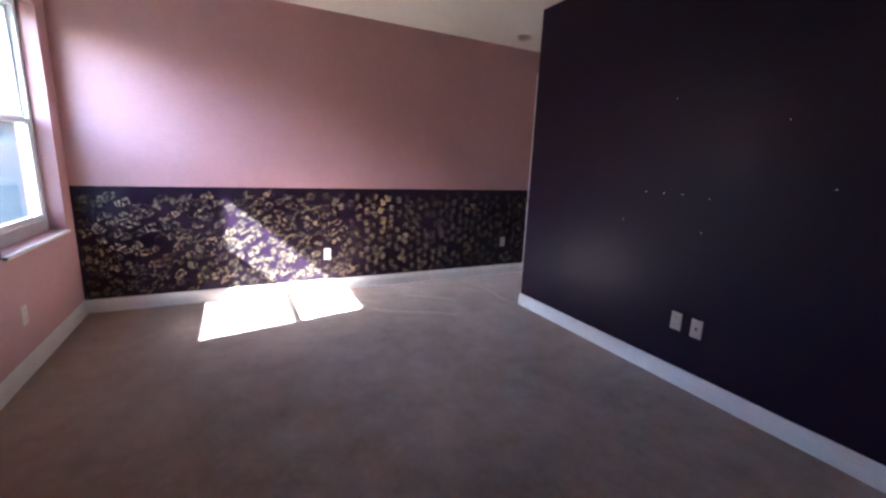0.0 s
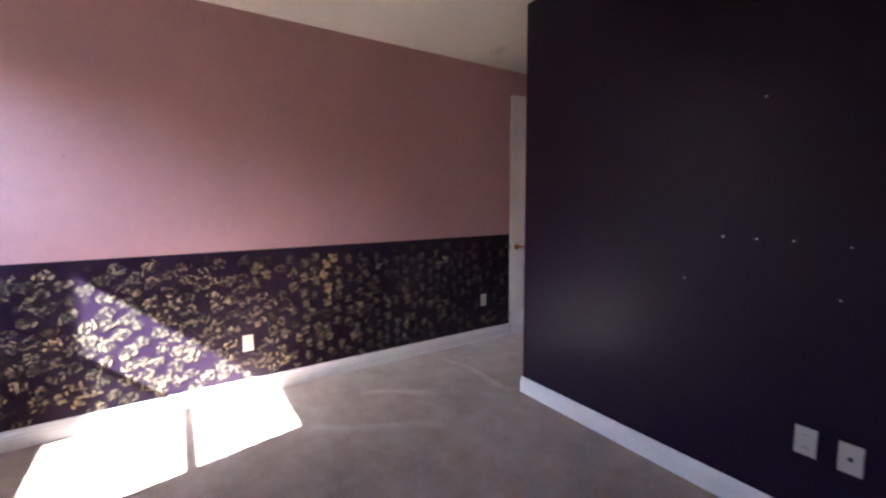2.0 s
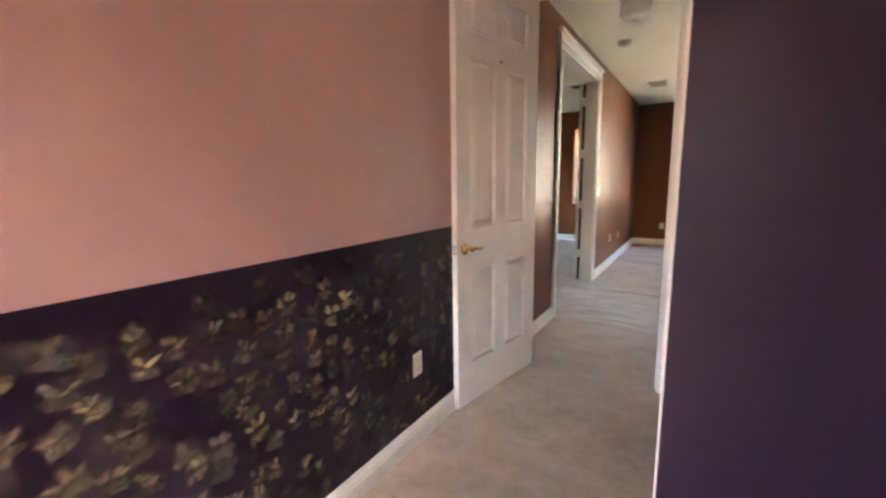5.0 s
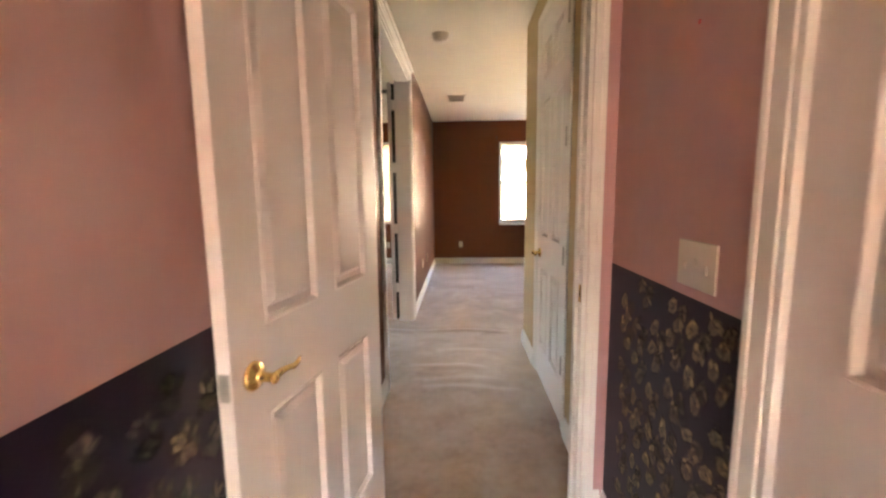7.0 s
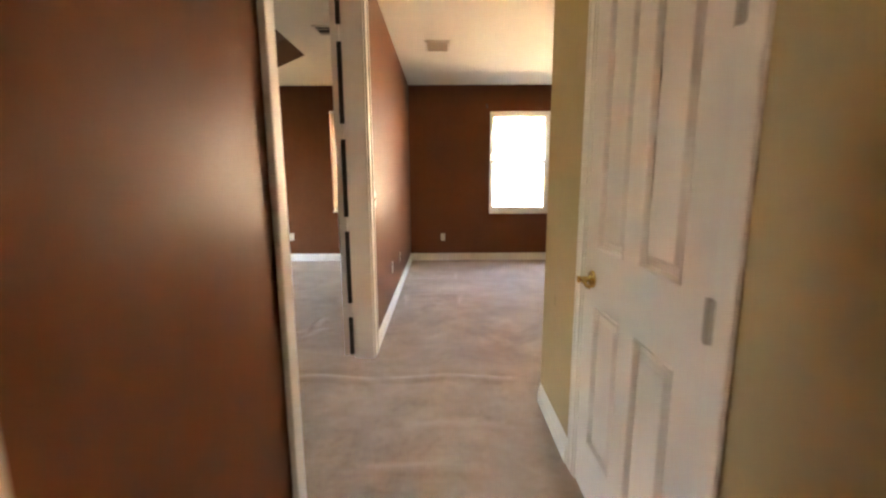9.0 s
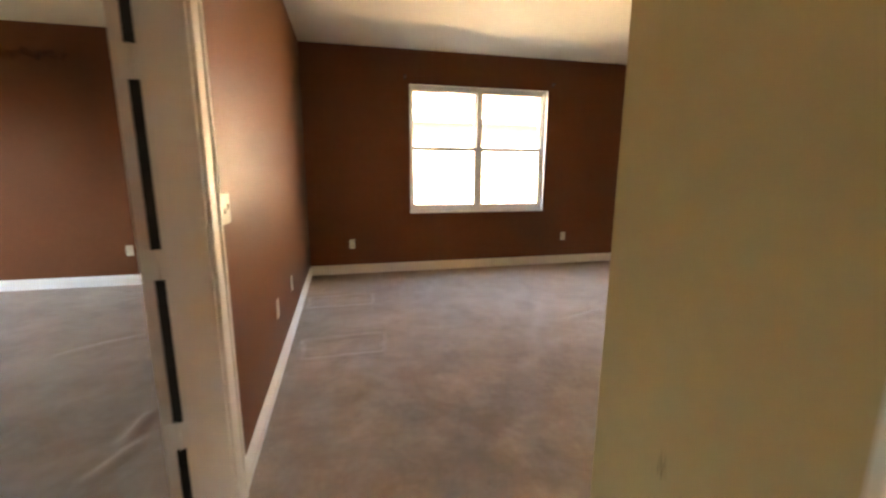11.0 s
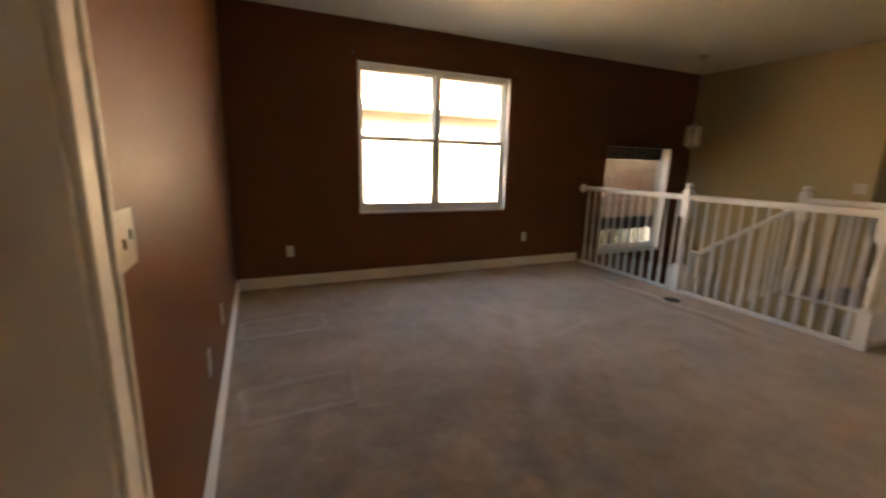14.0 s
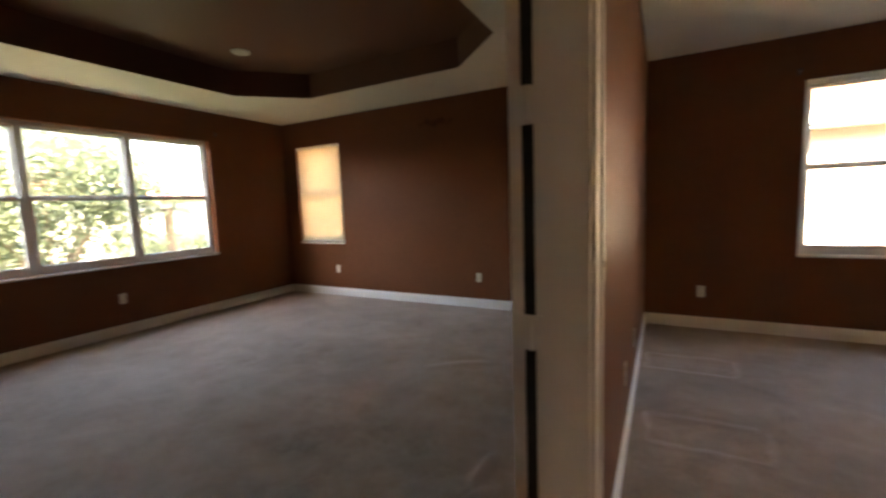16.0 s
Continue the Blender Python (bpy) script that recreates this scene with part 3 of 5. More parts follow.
jamb("jamb_bedroom", 'x', DW_Y, DW_Y + T, BD_X0, BD_X1, DOOR_H, DW_Y + 0.045)
casing("casing_bedroom_in", 'x', DW_Y, -1, BD_X0, BD_X1, DOOR_H, 0.045)
casing("casing_bedroom_out", 'x', DW_Y + T, 1, BD_X0, BD_X1, DOOR_H, 0.06)
jamb("jamb_main", 'y', -T, 0.0, MO_Y0, MO_Y1, DOOR_H)
casing("casing_main_out", 'y', 0.0, 1, MO_Y0, MO_Y1, DOOR_H, 0.09, True)
casing("casing_main_in", 'y', -T, -1, MO_Y0, MO_Y1, DOOR_H, 0.02)
jamb("jamb_closet", 'y', COR_X, COR_X + T, CL_Y0, CL_Y1, DOOR_H, COR_X + 0.05)
casing("casing_closet", 'y', COR_X, -1, CL_Y0, CL_Y1, DOOR_H, 0.06, False, 0.5)
jamb("jamb_alcove_closet", 'y', PUR_X, PUR_X + T, BC_Y0, BC_Y1, DOOR_H, PUR_X + 0.05)
casing("casing_alcove_closet", 'y', PUR_X, -1, BC_Y0, BC_Y1, DOOR_H, 0.065, False, 0.55)
jamb("jamb_far", 'y', HALL_X1, HALL_X1 + T, 7.95, 8.84, DOOR_H)
casing("casing_far", 'y', HALL_X1, -1, 7.95, 8.84, DOOR_H, 0.055)


# ---- doors ----
DT = 0.035


def panel_mesh(w, h):
    """A raised panel with moulding on both faces, centred, thickness along y."""
    bm = bmesh.new()
    steps = [(0.0, DT / 2 - 0.0005), (0.005, DT / 2 + 0.0045), (0.010, DT / 2 + 0.002), (0.014, DT / 2 - 0.0145), (0.032, DT / 2 - 0.015), (0.045, DT / 2 - 0.003), (0.052, DT / 2 - 0.002)]
    for s in (1, -1):
        prev = None
        for inset, y in steps:
            a, c = w / 2 - inset, h / 2 - inset
            ring = [bm.verts.new((px, s * y, pz)) for px, pz in ((-a, -c), (a, -c), (a, c), (-a, c))]
            if prev:
                for i in range(4):
                    bm.faces.new((prev[i], prev[(i + 1) % 4], ring[(i + 1) % 4], ring[i]))
            prev = ring
        bm.faces.new(prev)
    bmesh.ops.recalc_face_normals(bm, faces=bm.faces)
    for f in bm.faces:
        if f.normal.y * f.calc_center_median().y < 0 and abs(f.normal.y) > 0.3:
            f.normal_flip()
    return bm


def lever(parent, x, z, side, toward, label="polished brass lever handle"):
    """Round rose and a curved lever that points along toward (+1 or -1)."""
    bm = bmesh.new()
    lathe(bm, [(0.033, 0), (0.033, 0.004), (0.029, 0.010), (0.016, 0.014), (0.011, 0.018), (0.011, 0.048), (0.014, 0.052), (0.012, 0.058), (0.002, 0.060)], 24, 'y')
    pts = [(0.0, 0.050, 0.0), (0.025, 0.052, 0.004), (0.05, 0.051, 0.002), (0.078, 0.049, -0.006), (0.100, 0.047, -0.004), (0.112, 0.046, 0.004)]
    rad = [0.011, 0.009, 0.008, 0.0085, 0.0075, 0.004]
    prev = None
    for (px, py, pz), r in zip(pts, rad):
        ring = [bm.verts.new((px * toward, py + 0.7 * r * math.sin(2 * math.pi * k / 10), pz + r * math.cos(2 * math.pi * k / 10))) for k in range(10)]
        if prev:
            for k in range(10):
                bm.faces.new((prev[k], prev[(k + 1) % 10], ring[(k + 1) % 10], ring[k]))
        else:
            bm.faces.new(ring)
        prev = ring
    bm.faces.new(prev)
    if side < 0:
        bmesh.ops.transform(bm, matrix=Matrix.Diagonal((1, -1, 1, 1)), verts=bm.verts)
    bmesh.ops.recalc_face_normals(bm, faces=bm.faces)
    bmesh.ops.translate(bm, vec=(x, side * DT / 2, z), verts=bm.verts)
    part("handle", bm, M_BRASS, parent, label, True)


def six_panel_door(name, m, w, label, handle_at=None, handle_way=1, hinge_x=None, hinge_y=0.0, hinge_mat=None, h=2.42, handle_z=0.915):
    """Leaf in its own x (width, 0..w), y (thickness), z; origin at the bottom of the hinge edge."""
    door = empty(name, m, label, "door")
    door["kind"] = "structure"
    st, mid = 0.115, 0.10
    pw = (w - 2 * st - mid) / 2
    cols = [(st, st + pw), (st + pw + mid, w - st)]
    rows_z = [(0.235, 0.805), (1.015, 1.915), (2.035, 2.275)]
    bm = bmesh.new()
    X = sorted({0, w, *[v for c in cols for v in c]})
    Z = sorted({0.0, h, *[v for r in rows_z for v in r]})

    def solid(i, k):
        if not (0 <= i < len(X) - 1 and 0 <= k < len(Z) - 1):
            return False
        x, z = (X[i] + X[i + 1]) / 2, (Z[k] + Z[k + 1]) / 2
        return not any(c[0] < x < c[1] and r[0] < z < r[1] for c in cols for r in rows_z)

    y = DT / 2
    for i in range(len(X) - 1):
        for k in range(len(Z) - 1):
            if not solid(i, k):
                continue
            a, b, c, d = X[i], X[i + 1], Z[k], Z[k + 1]
            V = bm.verts.new
            for s in (-y, y):
                bm.faces.new([V((a, s, c)), V((b, s, c)), V((b, s, d)), V((a, s, d))])
            for ok, p, q in ((solid(i - 1, k), (a, c), (a, d)), (solid(i + 1, k), (b, c), (b, d)), (solid(i, k - 1), (a, c), (b, c)), (solid(i, k + 1), (a, d), (b, d))):
                if not ok:
                    bm.faces.new([V((p[0], -y, p[1])), V((p[0], y, p[1])), V((q[0], y, q[1])), V((q[0], -y, q[1]))])
    bmesh.ops.remove_doubles(bm, verts=bm.verts, dist=1e-5)
    bmesh.ops.recalc_face_normals(bm, faces=bm.faces)
    part("leaf", bm, M_DOOR, door)
    for r in rows_z:
        me = None
        for c in cols:
            if me is None:
                ob = part("panel", panel_mesh(c[1] - c[0], r[1] - r[0]), M_DOOR, door)
                me = ob.data
            else:
                ob = new("panel", me)
                ob.parent = door
            ob.location = ((c[0] + c[1]) / 2, 0, (r[0] + r[1]) / 2)
    if handle_at is not None:
        for side in (1, -1):
            lever(door, handle_at, handle_z, side, handle_way)
        e = w if handle_at > w / 2 else 0.0
        s = 1 if e else -1
        part("latch_plate", boxes((min(e, e + s * 0.003), max(e, e + s * 0.003), -0.012, 0.012, 0.885, 0.945), bevel=0.0008), M_STEEL, door, "dull metal latch plate")
    if hinge_x is not None:
        for z in (0.35, 0.97, 1.60, 2.21):
            bm = bmesh.new()
            lathe(bm, [(0.007, -0.05), (0.007, 0.05)], 10, 'z', (hinge_x, hinge_y, z))
            box(bm, hinge_x - 0.016, hinge_x + 0.016, hinge_y - 0.003, hinge_y + 0.001, z - 0.048, z + 0.048)
            part("hinge", bm, hinge_mat or M_STEEL, door, "painted butt hinge")
    return door


# bedroom door, open towards the pink wall
_hx, _hy = 0.188, 4.797
_lx, _ly = 0.045, 4.005
_ang = math.degrees(math.atan2(_ly - _hy, _lx - _hx))
_off = Vector((math.sin(radians(_ang)), -math.cos(radians(_ang)), 0)) * (-DT / 2)
if _off.x > 0:
    _off = -_off
six_panel_door("door_1", pose(_hx + _off.x, _hy + _off.y, 0.014, 0, 0, _ang), math.hypot(_lx - _hx, _ly - _hy), "white six-panel bedroom door standing open",
               math.hypot(_lx - _hx, _ly - _hy) - 0.065, -1, -0.004, -0.01)
_d1 = bpy.data.objects["door_1"]
bm = bmesh.new()
lathe(bm, [(0.007, 0), (0.007, 0.004), (0.004, 0.010), (0.001, 0.011)], 12, 'y', (0.41, DT / 2, 1.935))
part("hook", bm, M_WOODDARK, _d1, "small dark screw hook")
# corridor closet, shut; hinges on the bedroom side
six_panel_door("door_2", pose(COR_X + 0.018, CL_Y0 + 0.021, 0.014, 0, 0, 90), CL_Y1 - CL_Y0 - 0.042, "white six-panel closet door, shut",
               CL_Y1 - CL_Y0 - 0.042 - 0.085, -1, -0.002, DT / 2 + 0.006, M_STEEL, 2.42, 0.895)
# alcove closet, shut
six_panel_door("door_3", pose(PUR_X + 0.03, BC_Y0 + 0.021, 0.014, 0, 0, 90), BC_Y1 - BC_Y0 - 0.042, "white six-panel alcove closet door, shut")
# main bedroom leaf, swung flat against the wall
six_panel_door("door_4", pose(-T - 0.076, MO_Y1 + 0.004, 0.014, 0, 0, 90), 0.75, "white main bedroom door swung back against the wall",
               0.69, -1)
_gap = tagged(new("hinge_set"), "painted hinges bridging the dark gap beside a door", "hinges")
_gap.matrix_world = pose(-T - 0.037, MO_Y1 - 0.002, 0)
for _z in (0.36, 0.98, 1.60, 2.215):
    bm = bmesh.new()
    box(bm, -0.040, 0.038, -0.004, 0.003, _z - 0.05, _z + 0.05, 0.001)
    lathe(bm, [(0.006, _z - 0.05), (0.006, _z + 0.05)], 10, 'z', (0.0, -0.006, 0))
    part("hinge", bm, M_TRIM, _gap)
# near-black strip paints the shade inside the hinge gap
part("gap_shade_strip", boxes((-0.0205, 0.0195, 0.010, 0.014, 0.02, 2.42)), M_DARK, _gap, "dark strip standing in for the shade in a hinge gap")

# strike plate on the bedroom jamb
_sp = empty("strike_plate", pose(BD_X1 - 0.0185, DW_Y + 0.022, 0.93), "brass strike plate let into a white jamb", "strike plate")
part("plate", boxes((-0.002, 0.0, -0.014, 0.014, -0.035, 0.035), bevel=0.0008), M_BRASS, _sp)
part("hole", boxes((-0.0025, -0.002, -0.007, 0.006, -0.012, 0.012)), M_DARK, _sp)


# ---- windows ----
def window(name, axis, plane, out, a0, a1, z0, z1, cols=1, meet=None, label="white vinyl single-hung window", sill=0.0, screen=False, bottom=0.045, muntin=None, fm=M_VINYL, inset=0.09):
    """Frame, sashes and panes; plane: the inner wall face; out: outward sign along the wall's normal; a: along the wall."""
    win = empty(name, pose(0, 0, 0), label, "window")
    win["kind"] = "structure"
    p0 = plane + out * inset

    def B(p, q, d0, d1, u, v, bev=0.003):
        lo, hi = sorted((p0 + out * d0, p0 + out * d1))
        bm = bmesh.new()
        if axis == 'x':
            box(bm, p, q, lo, hi, u, v, bev)
        else:
            box(bm, lo, hi, p, q, u, v, bev)
        return bm

    def join(*bms):
        base = bms[0]
        for o in bms[1:]:
            me = bpy.data.meshes.new("tmp")
            o.to_mesh(me)
            base.from_mesh(me)
            bpy.data.meshes.remove(me)
            o.free()
        return base

    f, D = 0.04, 0.07
    mid = meet if meet is not None else (z0 + z1) / 2
    part("window_frame", join(B(a0, a0 + f, 0, D, z0, z1), B(a1 - f, a1, 0, D, z0, z1), B(a0 + f, a1 - f, 0, D, z0, z0 + bottom), B(a0 + f, a1 - f, 0, D, z1 - f, z1)), fm, win)
    W = (a1 - a0) / cols
    for c in range(cols):
        u0 = a0 + c * W + (f if c == 0 else 0.03)
        u1 = a0 + (c + 1) * W - (f if c == cols - 1 else 0.03)
        if c:
            part("mullion", B(u0 - 0.06, u0, -0.004, D, z0 + bottom, z1 - f), fm, win)
        s = 0.028
        lo = join(B(u0, u0 + s, 0.005, 0.03, z0 + bottom, mid), B(u1 - s, u1, 0.005, 0.03, z0 + bottom, mid), B(u0 + s, u1 - s, 0.005, 0.03, z0 + bottom, z0 + bottom + 0.04),
                  B(u0 + s, u1 - s, 0.005, 0.03, mid - 0.035, mid))
        sash = part("lower_sash", lo, fm, win)
        part("pane", B(u0 + s, u1 - s, 0.015, 0.019, z0 + bottom + 0.04, mid - 0.035, 0), M_GLASS, sash)
        hi = join(B(u0, u0 + s, 0.035, 0.06, mid - 0.008, z1 - f), B(u1 - s, u1, 0.035, 0.06, mid - 0.008, z1 - f), B(u0 + s, u1 - s, 0.035, 0.06, mid - 0.008, mid + 0.022),
                  B(u0 + s, u1 - s, 0.035, 0.06, z1 - f - 0.03, z1 - f))
        sash2 = part("upper_sash", hi, fm, win)
        part("pane", B(u0 + s, u1 - s, 0.045, 0.049, mid + 0.022, z1 - f - 0.03, 0), M_GLASS, sash2)
        if muntin:
            n_a, n_z = muntin
            for i in range(1, n_a):
                u = u0 + (u1 - u0) * i / n_a
                part("muntin", B(u - 0.009, u + 0.009, 0.03, 0.044, z0 + bottom, z1 - f, 0), fm, win)
            for zz in n_z:
                part("muntin", B(u0 + s, u1 - s, 0.031, 0.043, zz - 0.009, zz + 0.009, 0), fm, win)
        if screen:
            full = screen == "full"
            part("screen", B(u0 + s, u1 - s, 0.061, 0.063, z0 + bottom, z1 - f if full else mid, 0), M_DIM_SHEET if full else M_SCREEN, win, "fine grey screen that dims the view")
    if sill:
        lo, hi = sorted((plane + out * inset, plane - out * sill))
        bm = bmesh.new()
        if axis == 'x':
            box(bm, a0 - 0.0, a1 + 0.0, lo, hi, z0 - 0.022, z0, 0.004)
        else:
            box(bm, lo, hi, a0, a1, z0 - 0.022, z0, 0.004)
        part("window_sill", bm, M_TRIM, win, "white window sill")
    return win


window("window_1", 'x', BW_Y, -1, *WIN_A, 1, 1.53, "white single-hung bedroom window with insect screen", 0.025, True, 0.085, inset=0.10)
window("window_2", 'x', BACK_Y, 1, *WIN_L, 2, 1.555, "white paired single-hung loft window", 0.02, inset=0.055)
window("window_3", 'x', BACK_Y, 1, *WIN_MS, 1, 1.57, "white single-hung window behind a cream shade", 0.02, inset=0.12)
window("window_7", 'x', BACK_Y, 1, *WIN_MR, 1, 1.57, "white single-hung window behind a cream shade", 0.02, inset=0.12)
window("window_4", 'y', MAIN_X0, -1, *WIN_M, 3, 1.56, "white triple single-hung bedroom window", 0.02)
window("window_5", 'x', BACK_Y, 1, *WIN_S, 1, 0.84, "white stair window with a wooden blind", 0.02, screen="full", inset=0.13)
window("window_6", 'y', FAR_X1, 1, *WIN_F, 2, 1.50, "white window with muntin bars", 0.02, muntin=(3, (1.17, 1.86)), fm=M_VINYL_BACKLIT, screen="full")

# cream shades in the narrow windows
for _w in (WIN_MS, WIN_MR):
    _sh = empty("roller_shade", pose(0, BACK_Y + 0.025, 0), "cream roller shade, fully lowered, glowing with daylight", "shade", "cream shades")
    part("fabric", boxes((_w[0] + 0.012, _w[1] - 0.012, 0.0, 0.002, _w[2] + 0.03, _w[3] - 0.03)), M_SHADE, _sh)
    part("bottom_bar", boxes((_w[0] + 0.012, _w[1] - 0.012, -0.008, 0.010, _w[2] + 0.006, _w[2] + 0.03), bevel=0.003), M_VINYL, _sh)
    bm = bmesh.new()
    lathe(bm, [(0.018, _w[0] + 0.008), (0.018, _w[1] - 0.008)], 14, 'x', (0, 0.0, _w[3] - 0.022))
    part("roller", bm, M_VINYL, _sh)

# wooden blind of the stair window
_bl = empty("venetian_blind", pose(0, BACK_Y + 0.07, 0), "brown wooden slat blind with a dark patterned valance", "blind")
part("valance", boxes((WIN_S[0] + 0.01, WIN_S[1] - 0.14, -0.03, 0.03, 1.42, 1.58), bevel=0.004), M_WOODDARK, _bl, "dark patterned valance")
_rm = random.Random(21)
for r in range(4):
    u = WIN_S[0] + 0.03 + 0.03 * (r % 2)
    while u < WIN_S[1] - 0.25:
        w = _rm.uniform(0.03, 0.10)
        z = 1.447 + 0.032 * r + _rm.uniform(-0.005, 0.005)
        ob = part("motif", boxes((u, u + w, -0.0325, -0.0305, z, z + 0.009)), M_SPACKLE, _bl)
        u += w + _rm.uniform(0.02, 0.07)
_sl = None
for i in range(27):
    z = 0.60 + 0.031 * i
    if _sl is None:
        bm = boxes((WIN_S[0] + 0.015, WIN_S[1] - 0.145, -0.016, 0.016, -0.0012, 0.0012))
        _sl = part("slat", bm, M_SLAT, _bl)
        ob = _sl
    else:
        ob = new("slat", _sl.data)
        ob.parent = _bl
    ob.location, ob.rotation_euler = (0, 0, z), (radians(48 + 5 * math.sin(i * 2.1)), 0, 0)
part("bottom_rail", boxes((WIN_S[0] + 0.015, WIN_S[1] - 0.145, -0.012, 0.012, 0.40, 0.585), bevel=0.003), M_WOODDARK, _bl, "bunched dark slats at the bottom")
for u in (WIN_S[0] + 0.2, WIN_S[1] - 0.34):
    part("cord", boxes((u - 0.0015, u + 0.0015, -0.014, -0.012, 0.5, 1.45)), M_SPACKLE, _bl)


# ---- stair and railing ----
def carpet_steps(name, x0, x1, y, z, way, n, label):
    bm = bmesh.new()
    for i in range(n):
        a, b = sorted((y + way * 0.25 * i, y + way * 0.25 * (i + 1)))
        box(bm, x0, x1, a, b, z - 0.18 * (i + 1) - 0.2, z - 0.18 * (i + 1), 0.012)
    return structure(name, bm, M_CARPET, label, "stairs")


carpet_steps("stairs_upper", WELL_X1 + 0.01, STAIR_X1, STEP_Y, 0.0, 1, 4, "beige carpeted stair flight going down")
structure("landing", boxes((RAIL_X, STAIR_X1, STEP_Y + 1.0, BACK_Y, -1.1, -0.9)), M_CARPET, "beige carpeted stair landing", "landing")
carpet_steps("stairs_lower", RAIL_X + 0.01, WELL_X1 - 0.06, STEP_Y + 1.0, -0.9, -1, 9, "beige carpeted lower stair flight")
structure("stringer", boxes((WELL_X1 - 0.05, WELL_X1 + 0.005, RAIL_Y, STEP_Y, -0.32, 0.004)), M_CREAM, "cream painted floor edge at the stairwell", "trim")
bm = bmesh.new()
vs = [bm.verts.new((WELL_X1 - 0.05 + dx, y, z)) for dx in (0, 0.055) for y, z in ((STEP_Y, -0.32), (STEP_Y, 0.06), (STEP_Y + 1.0, -0.66), (STEP_Y + 1.0, -1.04))]
bm.faces.new(vs[:4])
bm.faces.new(vs[4:])
for i in range(4):
    bm.faces.new((vs[i], vs[(i + 1) % 4], vs[4 + (i + 1) % 4], vs[4 + i]))
bmesh.ops.recalc_face_normals(bm, faces=bm.faces)
structure("stringer_slope", bm, M_CREAM, "cream sloping stair stringer", "trim")


def newel_mesh():
    bm = bmesh.new()
    box(bm, -0.045, 0.045, -0.045, 0.045, 0, 0.30, 0.005)
    lathe(bm, [(0.040, 0.30), (0.036, 0.315), (0.026, 0.33), (0.030, 0.35), (0.034, 0.45), (0.030, 0.60), (0.024, 0.72), (0.030, 0.735), (0.026, 0.75), (0.036, 0.795), (0.040, 0.81)], 16)
    box(bm, -0.045, 0.045, -0.045, 0.045, 0.81, 1.075, 0.005)
    lathe(bm, [(0.05, 1.075), (0.052, 1.087), (0.040, 1.095), (0.024, 1.103), (0.024, 1.110), (0.037, 1.122), (0.041, 1.136), (0.034, 1.152), (0.012, 1.160)], 16)
    return mesh_of("newel", bm, M_TRIM)


def baluster_mesh(h):
    bm = bmesh.new()
    box(bm, -0.016, 0.016, -0.016, 0.016, 0, 0.24, 0.002)
    lathe(bm, [(0.015, 0.24), (0.012, 0.255), (0.017, 0.27), (0.011, 0.285), (0.0145, 0.36), (0.013, 0.55), (0.009, h)], 10)
    return mesh_of("baluster", bm, M_TRIM)


NEWEL, BALUSTER = newel_mesh(), baluster_mesh(1.0)
HANDRAIL = [(-0.028, 0.988), (0.028, 0.988), (0.033, 1.006), (0.031, 1.028), (0.020, 1.042), (-0.020, 1.042), (-0.031, 1.028), (-0.033, 1.006)]


def rail_bar(p, q, prof):
    bm = bmesh.new()
    p, q = Vector(p), Vector(q)
    d = (q - p)
    d.z = 0
    side = Vector((-d.y, d.x, 0)).normalized()
    e = [[bm.verts.new(o + side * u + Vector((0, 0, v))) for u, v in prof] for o in (p, q)]
    n = len(prof)
    for i in range(n):
        bm.faces.new((e[0][i], e[0][(i + 1) % n], e[1][(i + 1) % n], e[1][i]))
    bm.faces.new(e[0])
    bm.faces.new(e[1])
    bmesh.ops.recalc_face_normals(bm, faces=bm.faces)
    return bm


_rail = empty("stair_railing", pose(0, 0, 0), "white painted wooden balustrade round the stairwell", "railing")


def bay(p, q, gap):
    """Handrail, shoe rail and balusters between two newels."""
    p, q = Vector(p), Vector(q)
    u = (q - p).normalized()
    L = (q - p).length
    a, b = p + u * 0.045, q - u * 0.045
    part("handrail", rail_bar(a, b, HANDRAIL), M_TRIM, _rail)
    part("shoe_rail", rail_bar(a, b, [(-0.03, 0.0), (0.03, 0.0), (0.03, 0.022), (0.022, 0.03), (-0.022, 0.03), (-0.03, 0.022)]), M_TRIM, _rail)
    n = max(1, round((L - 0.09) / gap))
    for i in range(n):
        ob = new("baluster", BALUSTER)
        ob.parent = _rail
        ob.location = a + (b - a) * ((i + 0.5) / n)


_pts = [(RAIL_X, BACK_Y - 0.02, 0), (RAIL_X, 9.614, 0), (RAIL_X, RAIL_Y, 0), (WELL_X1, RAIL_Y, 0), (WELL_X1, STEP_Y, 0)]
for a, b, g in zip(_pts, _pts[1:], (0.115, 0.111, 0.115, 0.115)):
    bay(a, b, g)
for p in _pts[1:]:
    ob = new("newel", NEWEL)
    ob.parent = _rail
    ob.location = p
bm = bmesh.new()
lathe(bm, [(0.055, 0), (0.055, 0.012), (0.045, 0.02), (0.02, 0.022)], 18, 'y', (RAIL_X, 0, 1.012))
bmesh.ops.transform(bm, matrix=Matrix.Diagonal((1, -1, 1, 1)), verts=bm.verts)
bmesh.ops.translate(bm, vec=(0, BACK_Y, 0), verts=bm.verts)
bmesh.ops.recalc_face_normals(bm, faces=bm.faces)
part("rosette", bm, M_TRIM, _rail, "round wall rosette")
# sloping part beside the upper flight
part("handrail", rail_bar((WELL_X1, STEP_Y + 0.045, -0.07), (WELL_X1, STEP_Y + 1.05, -0.79), HANDRAIL), M_TRIM, _rail, "sloping handrail")
for i in range(8):
    ob = new("baluster", BALUSTER)
    ob.parent = _rail
    ob.location = (WELL_X1, STEP_Y + 0.11 + 0.12 * i, -0.05 - 0.72 * (0.08 + 0.12 * i))
ob = new("newel", NEWEL)
ob.parent = _rail
